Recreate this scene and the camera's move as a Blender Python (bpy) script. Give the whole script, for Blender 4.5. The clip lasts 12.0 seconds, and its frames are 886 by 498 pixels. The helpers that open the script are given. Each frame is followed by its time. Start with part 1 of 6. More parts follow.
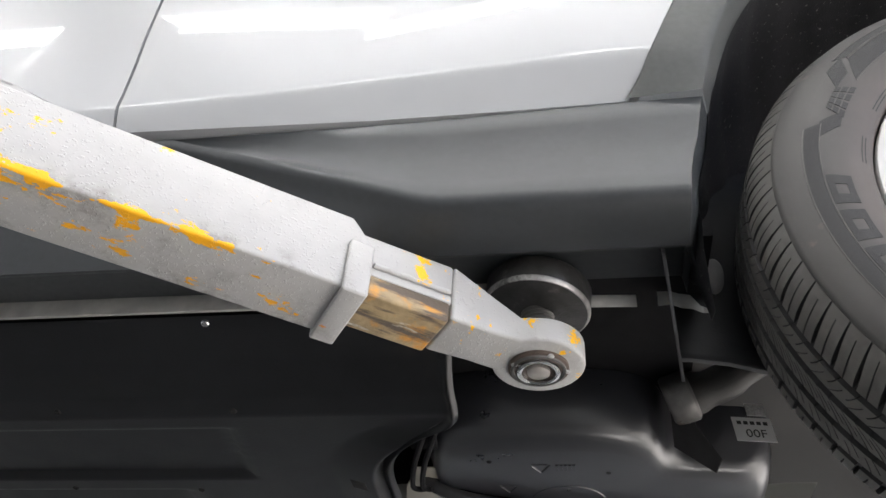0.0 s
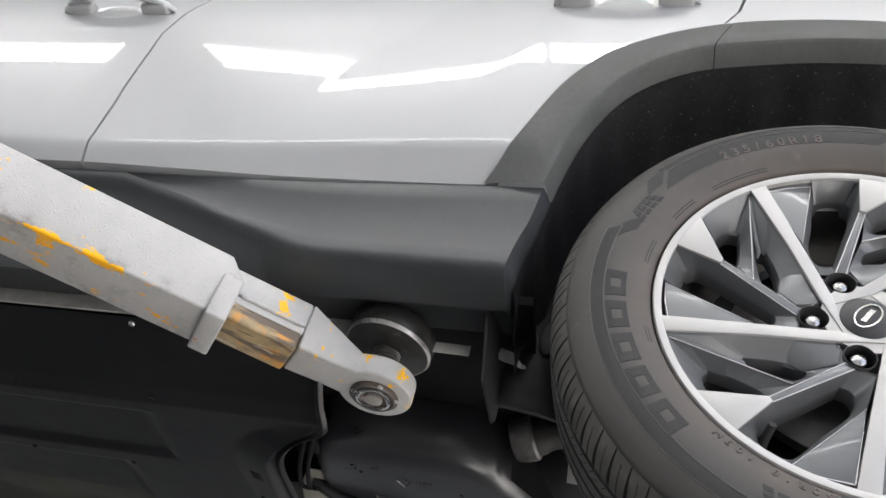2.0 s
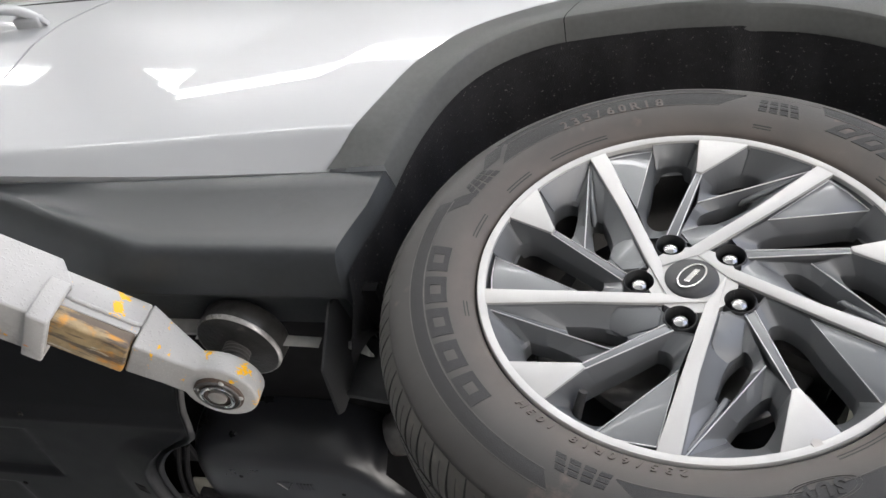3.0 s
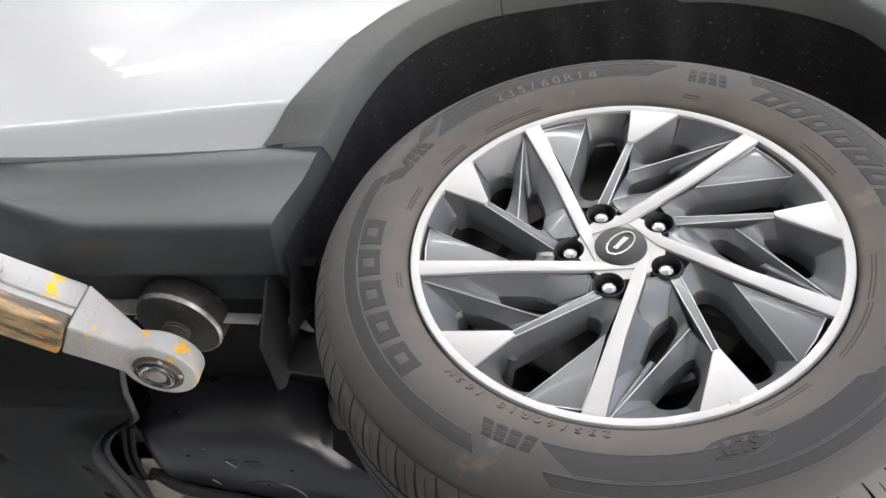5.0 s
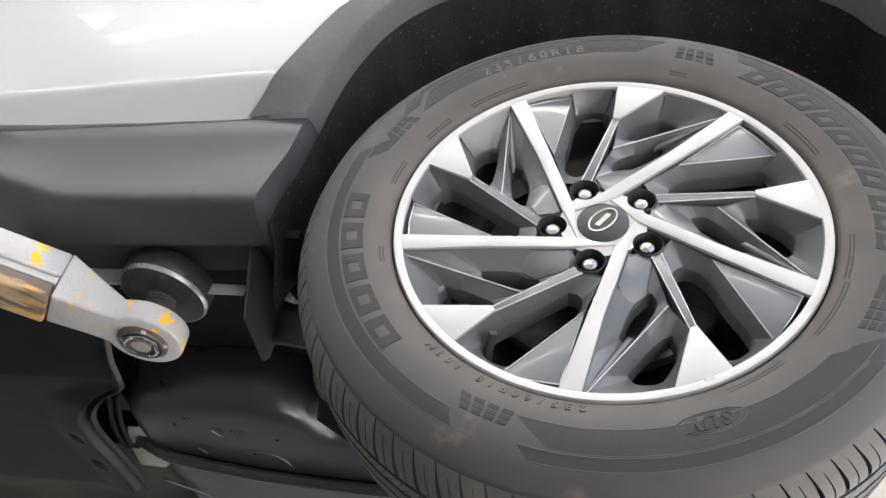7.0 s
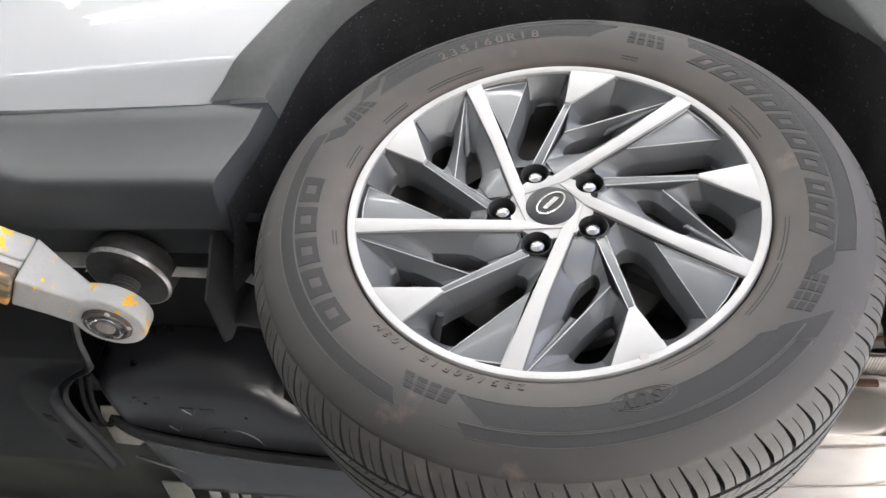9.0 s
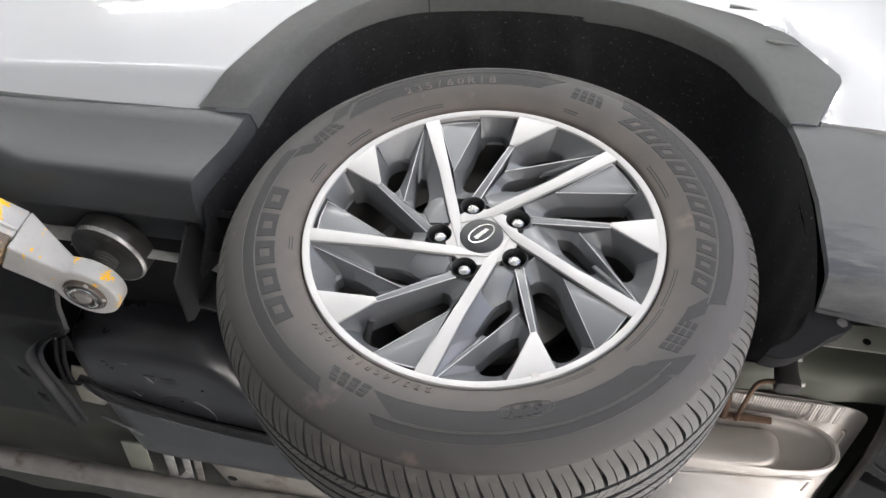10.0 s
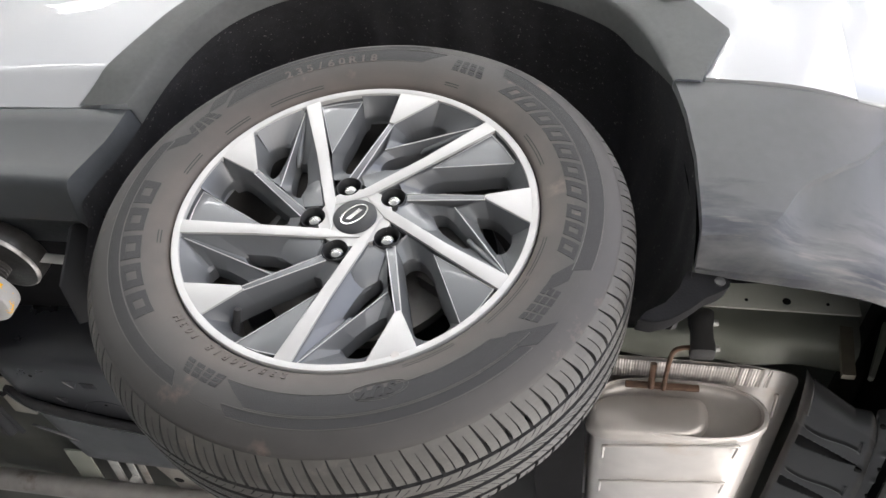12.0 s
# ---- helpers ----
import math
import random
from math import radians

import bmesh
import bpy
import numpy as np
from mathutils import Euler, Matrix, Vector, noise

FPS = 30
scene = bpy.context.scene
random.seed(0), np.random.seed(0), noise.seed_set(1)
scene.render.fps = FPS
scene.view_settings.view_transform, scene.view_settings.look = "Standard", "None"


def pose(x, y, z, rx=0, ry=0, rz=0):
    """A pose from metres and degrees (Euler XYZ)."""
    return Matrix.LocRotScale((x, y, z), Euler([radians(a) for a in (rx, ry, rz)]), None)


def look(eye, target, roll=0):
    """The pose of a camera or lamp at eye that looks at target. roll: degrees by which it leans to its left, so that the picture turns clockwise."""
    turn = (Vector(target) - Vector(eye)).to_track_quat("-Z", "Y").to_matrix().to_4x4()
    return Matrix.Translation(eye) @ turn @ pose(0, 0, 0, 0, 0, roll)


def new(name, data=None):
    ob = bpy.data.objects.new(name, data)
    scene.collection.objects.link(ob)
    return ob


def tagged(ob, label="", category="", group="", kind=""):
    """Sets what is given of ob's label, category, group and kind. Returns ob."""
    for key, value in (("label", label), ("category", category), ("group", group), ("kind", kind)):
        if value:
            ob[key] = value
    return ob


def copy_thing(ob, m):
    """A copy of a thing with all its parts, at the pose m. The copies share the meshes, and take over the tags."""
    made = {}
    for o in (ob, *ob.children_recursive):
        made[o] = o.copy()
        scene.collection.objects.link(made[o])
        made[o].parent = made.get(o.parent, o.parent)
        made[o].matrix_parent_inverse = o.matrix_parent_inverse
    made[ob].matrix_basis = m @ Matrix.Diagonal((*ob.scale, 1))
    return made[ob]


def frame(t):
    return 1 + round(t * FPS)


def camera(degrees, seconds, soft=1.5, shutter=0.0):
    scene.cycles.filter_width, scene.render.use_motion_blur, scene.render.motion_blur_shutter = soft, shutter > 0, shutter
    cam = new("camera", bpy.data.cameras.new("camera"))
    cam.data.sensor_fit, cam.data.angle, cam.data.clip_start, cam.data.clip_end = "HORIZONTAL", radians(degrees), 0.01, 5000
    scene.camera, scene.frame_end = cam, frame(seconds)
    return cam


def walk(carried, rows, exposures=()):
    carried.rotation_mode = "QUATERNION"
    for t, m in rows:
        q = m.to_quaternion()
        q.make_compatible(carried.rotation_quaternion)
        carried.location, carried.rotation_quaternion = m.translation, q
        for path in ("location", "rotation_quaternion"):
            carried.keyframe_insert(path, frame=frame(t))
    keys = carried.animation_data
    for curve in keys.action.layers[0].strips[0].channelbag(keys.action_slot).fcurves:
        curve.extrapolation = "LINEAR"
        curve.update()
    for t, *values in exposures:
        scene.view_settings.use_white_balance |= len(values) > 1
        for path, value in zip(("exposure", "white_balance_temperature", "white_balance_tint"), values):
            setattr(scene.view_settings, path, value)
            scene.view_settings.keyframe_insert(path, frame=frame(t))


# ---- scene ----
cam = camera(57.9, 12.0)
PATH = [
    (0, (-0.569, -0.63, 1.497), (-0.868, 0.845, 2.814), 4.9),
    (0.5, (-0.566, -0.629, 1.495), (-0.868, 0.862, 2.794), 5.2),
    (1, (-0.489, -0.633, 1.48), (-0.833, 0.848, 2.78), 6.4),
    (1.5, (-0.386, -0.696, 1.459), (-0.736, 0.773, 2.77), 7.9),
    (2, (-0.272, -0.77, 1.433), (-0.732, 0.653, 2.761), 16.1),
    (2.5, (-0.187, -0.751, 1.455), (-0.674, 0.641, 2.807), 14.4),
    (3, (-0.06, -0.69, 1.462), (-0.532, 0.704, 2.817), 13.1),
    (3.2, (-0.034, -0.678, 1.468), (-0.501, 0.709, 2.832), 12.8),
    (4.8, (-0.022, -0.678, 1.455), (-0.419, 0.754, 2.794), 9.8),
    (5, (-0.02, -0.681, 1.457), (-0.412, 0.759, 2.788), 9.6),
    (5.5, (-0.023, -0.672, 1.453), (-0.409, 0.793, 2.758), 9.4),
    (6, (-0.02, -0.672, 1.451), (-0.398, 0.813, 2.737), 9.5),
    (6.5, (-0.011, -0.675, 1.458), (-0.391, 0.812, 2.74), 9.8),
    (8.5, (0.004, -0.703, 1.457), (-0.362, 0.806, 2.718), 9.0),
    (9, (0.046, -0.699, 1.455), (-0.315, 0.829, 2.694), 8.8),
    (9.5, (0.08, -0.736, 1.453), (-0.272, 0.788, 2.7), 8.8),
    (10, (0.133, -0.819, 1.4), (-0.201, 0.718, 2.636), 14.5),
    (10.5, (0.198, -0.808, 1.425), (-0.137, 0.732, 2.657), 12.0),
    (11, (0.321, -0.758, 1.44), (-0.016, 0.792, 2.658), 10.0),
    (11.5, (0.36, -0.748, 1.442), (0.009, 0.805, 2.653), 9.5),
    (12, (0.314, -0.773, 1.436), (-0.054, 0.773, 2.651), 11.5),
]
walk(cam, [(t, look(eye, target, roll)) for t, eye, target, roll in PATH],
     [(0, 1.92), (1.0, 2.02), (1.5, 1.95), (2.1, 1.62), (3.0, 1.72), (5.0, 1.92), (9.0, 1.96), (9.5, 1.87), (10.5, 1.86), (11.0, 1.80), (11.5, 2.00), (12.0, 1.86)])

# ---------------------------------------------------------------- light
world = bpy.data.worlds.new("world")
scene.world = world
world.use_nodes = True
wn = world.node_tree
sky = wn.nodes.new("ShaderNodeTexSky")
sky.sky_type, sky.sun_disc = "NISHITA", False
sky.air_density, sky.dust_density = 0.6, 3.5
sky.sun_elevation, sky.sun_rotation = radians(67), radians(108)
wn.links.new(sky.outputs[0], wn.nodes["Background"].inputs[0])
wn.nodes["Background"].inputs[1].default_value = 0.15

sun = new("sun", bpy.data.lights.new("sun", "SUN"))
sun.data.energy, sun.data.angle, sun.data.color = 5.0, radians(1.5), (1.0, 0.965, 0.92)
sun.matrix_world = look((6.0, -2.0, 14.9), (0, 0, 0))


# ---------------------------------------------------------------- materials
def mat(name, col, rough=0.5, metal=0.0, var=0.12, scale=40.0, bump=0.0, bscale=400.0, coat=0.0, spec=0.5, dirt=None, dirt_at=0.62, dirt_scale=9.0):
    """A surface with two scales of colour variation, fine relief, and stains of the colour dirt."""
    m = bpy.data.materials.new(name)
    m.use_nodes = True
    nt = m.node_tree
    N, L = nt.nodes, nt.links
    b = N["Principled BSDF"]
    tc = N.new("ShaderNodeTexCoord")
    n1, n2 = N.new("ShaderNodeTexNoise"), N.new("ShaderNodeTexNoise")
    n1.inputs["Scale"].default_value, n2.inputs["Scale"].default_value = scale, scale / 9
    n1.inputs["Detail"].default_value = n2.inputs["Detail"].default_value = 4
    mix = N.new("ShaderNodeMath")
    mix.operation = "ADD"
    for n, i in ((n1, 0), (n2, 1)):
        L.new(tc.outputs["Object"], n.inputs["Vector"])
        L.new(n.outputs["Fac"], mix.inputs[i])
    ramp = N.new("ShaderNodeMapRange")
    ramp.inputs[1].default_value, ramp.inputs[2].default_value = 0.7, 1.3
    ramp.inputs[3].default_value, ramp.inputs[4].default_value = 1 - var, 1 + var
    L.new(mix.outputs[0], ramp.inputs[0])
    mul = N.new("ShaderNodeVectorMath")
    mul.operation = "SCALE"
    mul.inputs[0].default_value = col
    L.new(ramp.outputs[0], mul.inputs["Scale"])
    out = mul.outputs[0]
    rr = N.new("ShaderNodeMapRange")
    rr.inputs[1].default_value, rr.inputs[2].default_value = 0.7, 1.3
    rr.inputs[3].default_value, rr.inputs[4].default_value = max(0.02, rough - 0.06), min(1, rough + 0.06)
    L.new(mix.outputs[0], rr.inputs[0])
    L.new(rr.outputs[0], b.inputs["Roughness"])
    if dirt:
        nd = N.new("ShaderNodeTexNoise")
        nd.inputs["Scale"].default_value, nd.inputs["Detail"].default_value, nd.inputs["Roughness"].default_value = dirt_scale, 8, 0.65
        L.new(tc.outputs["Object"], nd.inputs["Vector"])
        dm = N.new("ShaderNodeMapRange")
        dm.inputs[1].default_value, dm.inputs[2].default_value = dirt_at, dirt_at + 0.12
        L.new(nd.outputs["Fac"], dm.inputs[0])
        mc = N.new("ShaderNodeMix")
        mc.data_type = "RGBA"
        L.new(dm.outputs[0], mc.inputs[0])
        L.new(out, mc.inputs[6])
        mc.inputs[7].default_value = (*dirt, 1)
        out = mc.outputs[2]
    L.new(out, b.inputs["Base Color"])
    b.inputs["Metallic"].default_value = metal
    b.inputs["Coat Weight"].default_value = coat
    b.inputs["Coat Roughness"].default_value = 0.03
    b.inputs["Specular IOR Level"].default_value = spec
    if bump:
        nb = N.new("ShaderNodeTexNoise")
        nb.inputs["Scale"].default_value, nb.inputs["Detail"].default_value = bscale, 3
        L.new(tc.outputs["Object"], nb.inputs["Vector"])
        bp = N.new("ShaderNodeBump")
        bp.inputs["Strength"].default_value, bp.inputs["Distance"].default_value = bump, 0.002
        L.new(nb.outputs["Fac"], bp.inputs["Height"])
        L.new(bp.outputs[0], b.inputs["Normal"])
    return m


M_WHITE = mat("white_paint", (0.392, 0.403, 0.418), 0.35, 0, 0.015, 3, coat=1.0)
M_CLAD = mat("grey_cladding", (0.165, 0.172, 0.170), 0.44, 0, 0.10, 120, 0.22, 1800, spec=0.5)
# copy of the cladding plastic, darkened for the shade low on the side
M_CLAD_SHADED = mat("shaded_cladding", (0.043, 0.047, 0.051), 0.36, 0, 0.10, 120, 0.18, 1800, spec=0.4)
M_BLACK = mat("black_plastic", (0.016, 0.017, 0.020), 0.36, 0, 0.25, 25, 0.12, 300, spec=0.75, dirt=(0.024, 0.023, 0.022), dirt_at=0.60)
M_MATT = mat("matt_black_plastic", (0.012, 0.012, 0.013), 0.8, 0, 0.3, 30, 0.2, 300, spec=0.06)
M_LINER = mat("wheel_liner", (0.040, 0.040, 0.044), 0.65, 0, 0.3, 60, 0.5, 500, dirt=(0.42, 0.41, 0.39), dirt_at=0.615, dirt_scale=170)
M_RUBBER = mat("tyre_rubber", (0.047, 0.0445, 0.043), 0.62, 0, 0.14, 35, 0.1, 900, dirt=(0.13, 0.10, 0.085), dirt_at=0.60, dirt_scale=12)


def dust_by_radius(m, r0, r1, col, strength):
    """Brake dust and dirt that cling to the sidewall beside the rim."""
    N, L = m.node_tree.nodes, m.node_tree.links
    b = N["Principled BSDF"]
    base = b.inputs["Base Color"].links[0].from_socket
    tc, ln, mr, nz, mu, mc = N.new("ShaderNodeTexCoord"), N.new("ShaderNodeVectorMath"), N.new("ShaderNodeMapRange"), N.new("ShaderNodeTexNoise"), N.new("ShaderNodeMath"), N.new("ShaderNodeMix")
    ln.operation, mu.operation, mc.data_type = "LENGTH", "MULTIPLY", "RGBA"
    nz.inputs["Scale"].default_value, nz.inputs["Detail"].default_value = 14, 6
    mr.inputs[1].default_value, mr.inputs[2].default_value, mr.inputs[3].default_value, mr.inputs[4].default_value = r0, r1, strength, 0.0
    L.new(tc.outputs["Object"], ln.inputs[0])
    L.new(ln.outputs["Value"], mr.inputs[0])
    L.new(tc.outputs["Object"], nz.inputs["Vector"])
    L.new(mr.outputs[0], mu.inputs[0])
    L.new(nz.outputs["Fac"], mu.inputs[1])
    L.new(mu.outputs[0], mc.inputs[0])
    L.new(base, mc.inputs[6])
    mc.inputs[7].default_value = (*col, 1)
    L.new(mc.outputs[2], b.inputs["Base Color"])


dust_by_radius(M_RUBBER, 0.25, 0.30, (0.125, 0.103, 0.089), 1.0)
M_TREAD = mat("tread_rubber", (0.074, 0.071, 0.067), 0.60, 0, 0.20, 60, 0.1, 700, dirt=(0.11, 0.10, 0.09), dirt_at=0.60, dirt_scale=30)
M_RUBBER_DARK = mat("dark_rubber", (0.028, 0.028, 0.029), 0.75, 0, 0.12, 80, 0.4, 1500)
M_MACHINED = mat("machined_alloy", (0.45, 0.448, 0.443), 0.40, 0.12, 0.05, 20, 0.06, 900)
M_ALLOY = mat("grey_alloy_paint", (0.138, 0.144, 0.151), 0.40, 0.30, 0.06, 15, coat=0.2)
M_CHROME = mat("chrome", (0.75, 0.75, 0.75), 0.15, 1.0, 0.05, 50)
M_STEEL = mat("dark_steel", (0.16, 0.155, 0.15), 0.42, 0.8, 0.3, 60, 0.2, 300, dirt=(0.07, 0.05, 0.04), dirt_at=0.58, dirt_scale=25)
M_IRON = mat("cast_iron", (0.07, 0.068, 0.066), 0.55, 0.5, 0.3, 60, 0.4, 300)
M_ALU = mat("aluminised_steel", (0.62, 0.59, 0.57), 0.36, 0.5, 0.10, 20, 0.06, 200, dirt=(0.58, 0.51, 0.46), dirt_at=0.60, dirt_scale=6)
M_RUST = mat("rusty_steel", (0.14, 0.085, 0.06), 0.75, 0.3, 0.35, 60, 0.4, 300)
M_PRIMER = mat("greygreen_primer", (0.21, 0.22, 0.19), 0.45, 0.0, 0.12, 12, 0.1, 200)
M_DARKROOM = mat("dull_dark_metal", (0.030, 0.029, 0.028), 0.6, 0.2, 0.3, 40, 0.2, 300)
M_BARE = mat("pale_metal", (0.40, 0.40, 0.385), 0.45, 0.3, 0.2, 50, 0.1, 300)
M_LABEL = mat("label_paper", (0.62, 0.62, 0.62), 0.6, 0, 0.05, 30)
M_INK = mat("black_ink", (0.03, 0.03, 0.03), 0.6, 0, 0.05, 30)
M_LENS = mat("clear_lamp_lens", (0.55, 0.54, 0.53), 0.08, 0.3, 0.25, 90, 0.3, 120, coat=1.0)
M_RED = mat("red_reflector", (0.65, 0.03, 0.05), 0.15, 0, 0.1, 60, coat=1.0)
M_GLASS = mat("dark_window_glass", (0.02, 0.024, 0.026), 0.04, 0, 0.02, 3, coat=1.0)
M_FLOOR = mat("dark_epoxy_floor", (0.050, 0.050, 0.049), 0.25, 0, 0.12, 4, 0.05, 60, dirt=(0.036, 0.036, 0.035), dirt_at=0.6, dirt_scale=1.5)
M_YARD = mat("pale_concrete", (0.50, 0.485, 0.46), 0.8, 0, 0.12, 3, 0.1, 60)
M_WALL = mat("painted_wall", (0.50, 0.51, 0.505), 0.8, 0, 0.05, 3, 0.1, 60)
M_CEIL = mat("painted_ceiling", (0.66, 0.67, 0.66), 0.85, 0, 0.05, 3, 0.1, 60)
M_LINE = mat("white_floor_paint", (0.75, 0.75, 0.73), 0.5, 0, 0.08, 20)


def glow(name, col, power):
    m = bpy.data.materials.new(name)
    m.use_nodes = True
    b = m.node_tree.nodes["Principled BSDF"]
    b.inputs["Base Color"].default_value = (0.8, 0.8, 0.8, 1)
    b.inputs["Emission Color"].default_value = (*col, 1)
    b.inputs["Emission Strength"].default_value = power
    return m


M_LED = glow("led_diffuser", (1.0, 0.99, 0.985), 11.0)


def streaked(m, col, low, high, stretch, below=None):
    """Adds long horizontal streaks of a colour to a material, all over it or mostly below a height."""
    nt = m.node_tree
    b = nt.nodes["Principled BSDF"]
    old = b.inputs["Base Color"].links[0].from_socket
    tc, mp, n = nt.nodes.new("ShaderNodeTexCoord"), nt.nodes.new("ShaderNodeMapping"), nt.nodes.new("ShaderNodeTexNoise")
    mp.inputs["Scale"].default_value = stretch
    n.inputs["Scale"].default_value, n.inputs["Detail"].default_value, n.inputs["Roughness"].default_value = 1.0, 9, 0.62
    rg, mx = nt.nodes.new("ShaderNodeMapRange"), nt.nodes.new("ShaderNodeMix")
    rg.inputs[1].default_value, rg.inputs[2].default_value = low, high
    mx.data_type = "RGBA"
    mx.inputs[7].default_value = (*col, 1)
    nt.links.new(tc.outputs["Object"], mp.inputs[0])
    nt.links.new(mp.outputs[0], n.inputs["Vector"])
    drop = n.outputs["Fac"]
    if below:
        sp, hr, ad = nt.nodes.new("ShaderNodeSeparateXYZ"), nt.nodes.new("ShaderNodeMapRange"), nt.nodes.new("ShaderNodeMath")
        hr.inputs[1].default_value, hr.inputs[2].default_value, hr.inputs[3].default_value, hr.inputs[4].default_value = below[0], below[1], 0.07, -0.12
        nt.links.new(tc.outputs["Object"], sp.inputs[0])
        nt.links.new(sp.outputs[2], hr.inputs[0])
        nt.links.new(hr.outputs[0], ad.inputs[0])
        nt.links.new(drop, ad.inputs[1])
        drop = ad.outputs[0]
    nt.links.new(drop, rg.inputs[0])
    nt.links.new(rg.outputs[0], mx.inputs[0])
    nt.links.new(old, mx.inputs[6])
    nt.links.new(mx.outputs[2], b.inputs["Base Color"])
    return m


def lift_paint():
    """Pale grey lift paint; old yellow coats show where the lower edge is chipped, with grime beside them."""
    m = mat("grey_lift_paint", (0.42, 0.418, 0.413), 0.38, 0, 0.06, 30, 0.14, 120)
    nt = m.node_tree
    N, L = nt.nodes, nt.links
    b = N["Principled BSDF"]
    base = b.inputs["Base Color"].links[0].from_socket
    tc = N.new("ShaderNodeTexCoord")

    def noise_of(scale, detail, rough, stretch=(1, 1, 1)):
        mp = N.new("ShaderNodeMapping")
        mp.inputs["Scale"].default_value = stretch
        n = N.new("ShaderNodeTexNoise")
        n.inputs["Scale"].default_value, n.inputs["Detail"].default_value, n.inputs["Roughness"].default_value = scale, detail, rough
        L.new(tc.outputs["Object"], mp.inputs[0])
        L.new(mp.outputs[0], n.inputs["Vector"])
        return n.outputs["Fac"]

    def math_of(op, a, c, clamp=False):
        n = N.new("ShaderNodeMath")
        n.operation, n.use_clamp = op, clamp
        for i, v in enumerate((a, c)):
            if isinstance(v, (int, float)):
                n.inputs[i].default_value = v
            else:
                L.new(v, n.inputs[i])
        return n.outputs[0]

    sep = N.new("ShaderNodeSeparateXYZ")
    L.new(tc.outputs["Object"], sep.inputs[0])
    # distance from the lower near edge of the tube, and from the rim of the eye
    dn = math_of("ABSOLUTE", math_of("ADD", sep.outputs[1], 0.038), 0)
    dz = math_of("ABSOLUTE", math_of("ADD", sep.outputs[2], 0.012), 0)
    near = math_of("MINIMUM", 0.95, math_of("SUBTRACT", 1.0, math_of("MULTIPLY", math_of("ADD", math_of("MULTIPLY", dn, 0.5), math_of("MULTIPLY", dz, 2.2)), 23.0), True))
    farther = math_of("MULTIPLY", math_of("SUBTRACT", math_of("MULTIPLY", sep.outputs[0], -1.0), 0.30, True), 0.30)
    along = math_of("MULTIPLY", math_of("LESS_THAN", sep.outputs[0], -0.30), math_of("ADD", 0.200, math_of("MINIMUM", farther, 0.07)))
    clumps = math_of("MULTIPLY", math_of("SUBTRACT", noise_of(16, 2, 0.5, (1, 0.6, 0.6)), 0.5), 0.75)
    fine = math_of("ADD", noise_of(50, 9, 0.66, (0.55, 1, 1)), clumps)
    chip = math_of("GREATER_THAN", math_of("ADD", fine, math_of("MULTIPLY", near, along)), 0.69)
    r2 = math_of("ADD", math_of("MULTIPLY", sep.outputs[0], sep.outputs[0]), math_of("MULTIPLY", sep.outputs[1], sep.outputs[1]))
    rim = math_of("MULTIPLY", math_of("GREATER_THAN", r2, 0.0024), math_of("GREATER_THAN", sep.outputs[0], -0.14))
    worn = math_of("GREATER_THAN", math_of("ADD", noise_of(48, 8, 0.62), math_of("MULTIPLY", rim, 0.12)), 0.745)
    chip = math_of("MAXIMUM", chip, worn)
    far = math_of("SUBTRACT", 1.0, math_of("MULTIPLY", math_of("ABSOLUTE", math_of("SUBTRACT", sep.outputs[1], 0.046), 0), 45.0), True)
    grime = math_of("MULTIPLY", math_of("SUBTRACT", noise_of(22, 9, 0.75), 0.50, True), 4.5, True)
    grime = math_of("MULTIPLY", grime, math_of("ADD", math_of("MAXIMUM", near, far), 0.10), True)
    # blisters and pits in the paint
    bl = N.new("ShaderNodeBump")
    bl.inputs["Strength"].default_value, bl.inputs["Distance"].default_value = 0.35, 0.002
    pits = math_of("MULTIPLY", math_of("SUBTRACT", noise_of(260, 2, 0.5), 0.58, True), 6.0, True)
    L.new(math_of("ADD", pits, math_of("MULTIPLY", chip, -1.5)), bl.inputs["Height"])
    L.new(b.inputs["Normal"].links[0].from_socket, bl.inputs["Normal"])
    L.new(bl.outputs[0], b.inputs["Normal"])

    def blend(fac, a, col):
        mc = N.new("ShaderNodeMix")
        mc.data_type = "RGBA"
        L.new(fac, mc.inputs[0])
        L.new(a, mc.inputs[6])
        if isinstance(col, tuple):
            mc.inputs[7].default_value = (*col, 1)
        else:
            L.new(col, mc.inputs[7])
        return mc.outputs[2]

    yr = N.new("ShaderNodeValToRGB")
    yr.color_ramp.elements[0].color, yr.color_ramp.elements[0].position = (0.70, 0.24, 0.02, 1), 0.42
    yr.color_ramp.elements[1].color, yr.color_ramp.elements[1].position = (0.88, 0.47, 0.005, 1), 0.50
    L.new(math_of("ADD", math_of("MULTIPLY", sep.outputs[2], 14.0), 0.66), yr.inputs[0])
    c = blend(grime, base, (0.15, 0.125, 0.105))
    c = blend(chip, c, yr.outputs[0])
    L.new(c, b.inputs["Base Color"])
    return m


M_LIFT = lift_paint()
M_WORN = mat("worn_orange_steel", (0.36, 0.27, 0.15), 0.45, 0.2, 0.3, 60, 0.3, 200, dirt=(0.70, 0.30, 0.02), dirt_at=0.52, dirt_scale=16)
streaked(M_WORN, (0.11, 0.085, 0.065), 0.47, 0.56, (9, 55, 55))
streaked(M_WORN, (0.62, 0.58, 0.50), 0.60, 0.66, (14, 50, 50))


# ---------------------------------------------------------------- building blocks
ORIGIN = {}


def thing(name, at, label, category, group="", turn=0.0):
    ob = new(name)
    ob.empty_display_size = 0.1
    ob.matrix_basis = pose(*at, 0, 0, turn)
    ORIGIN[name] = Vector(at)
    return tagged(ob, label, category, group)


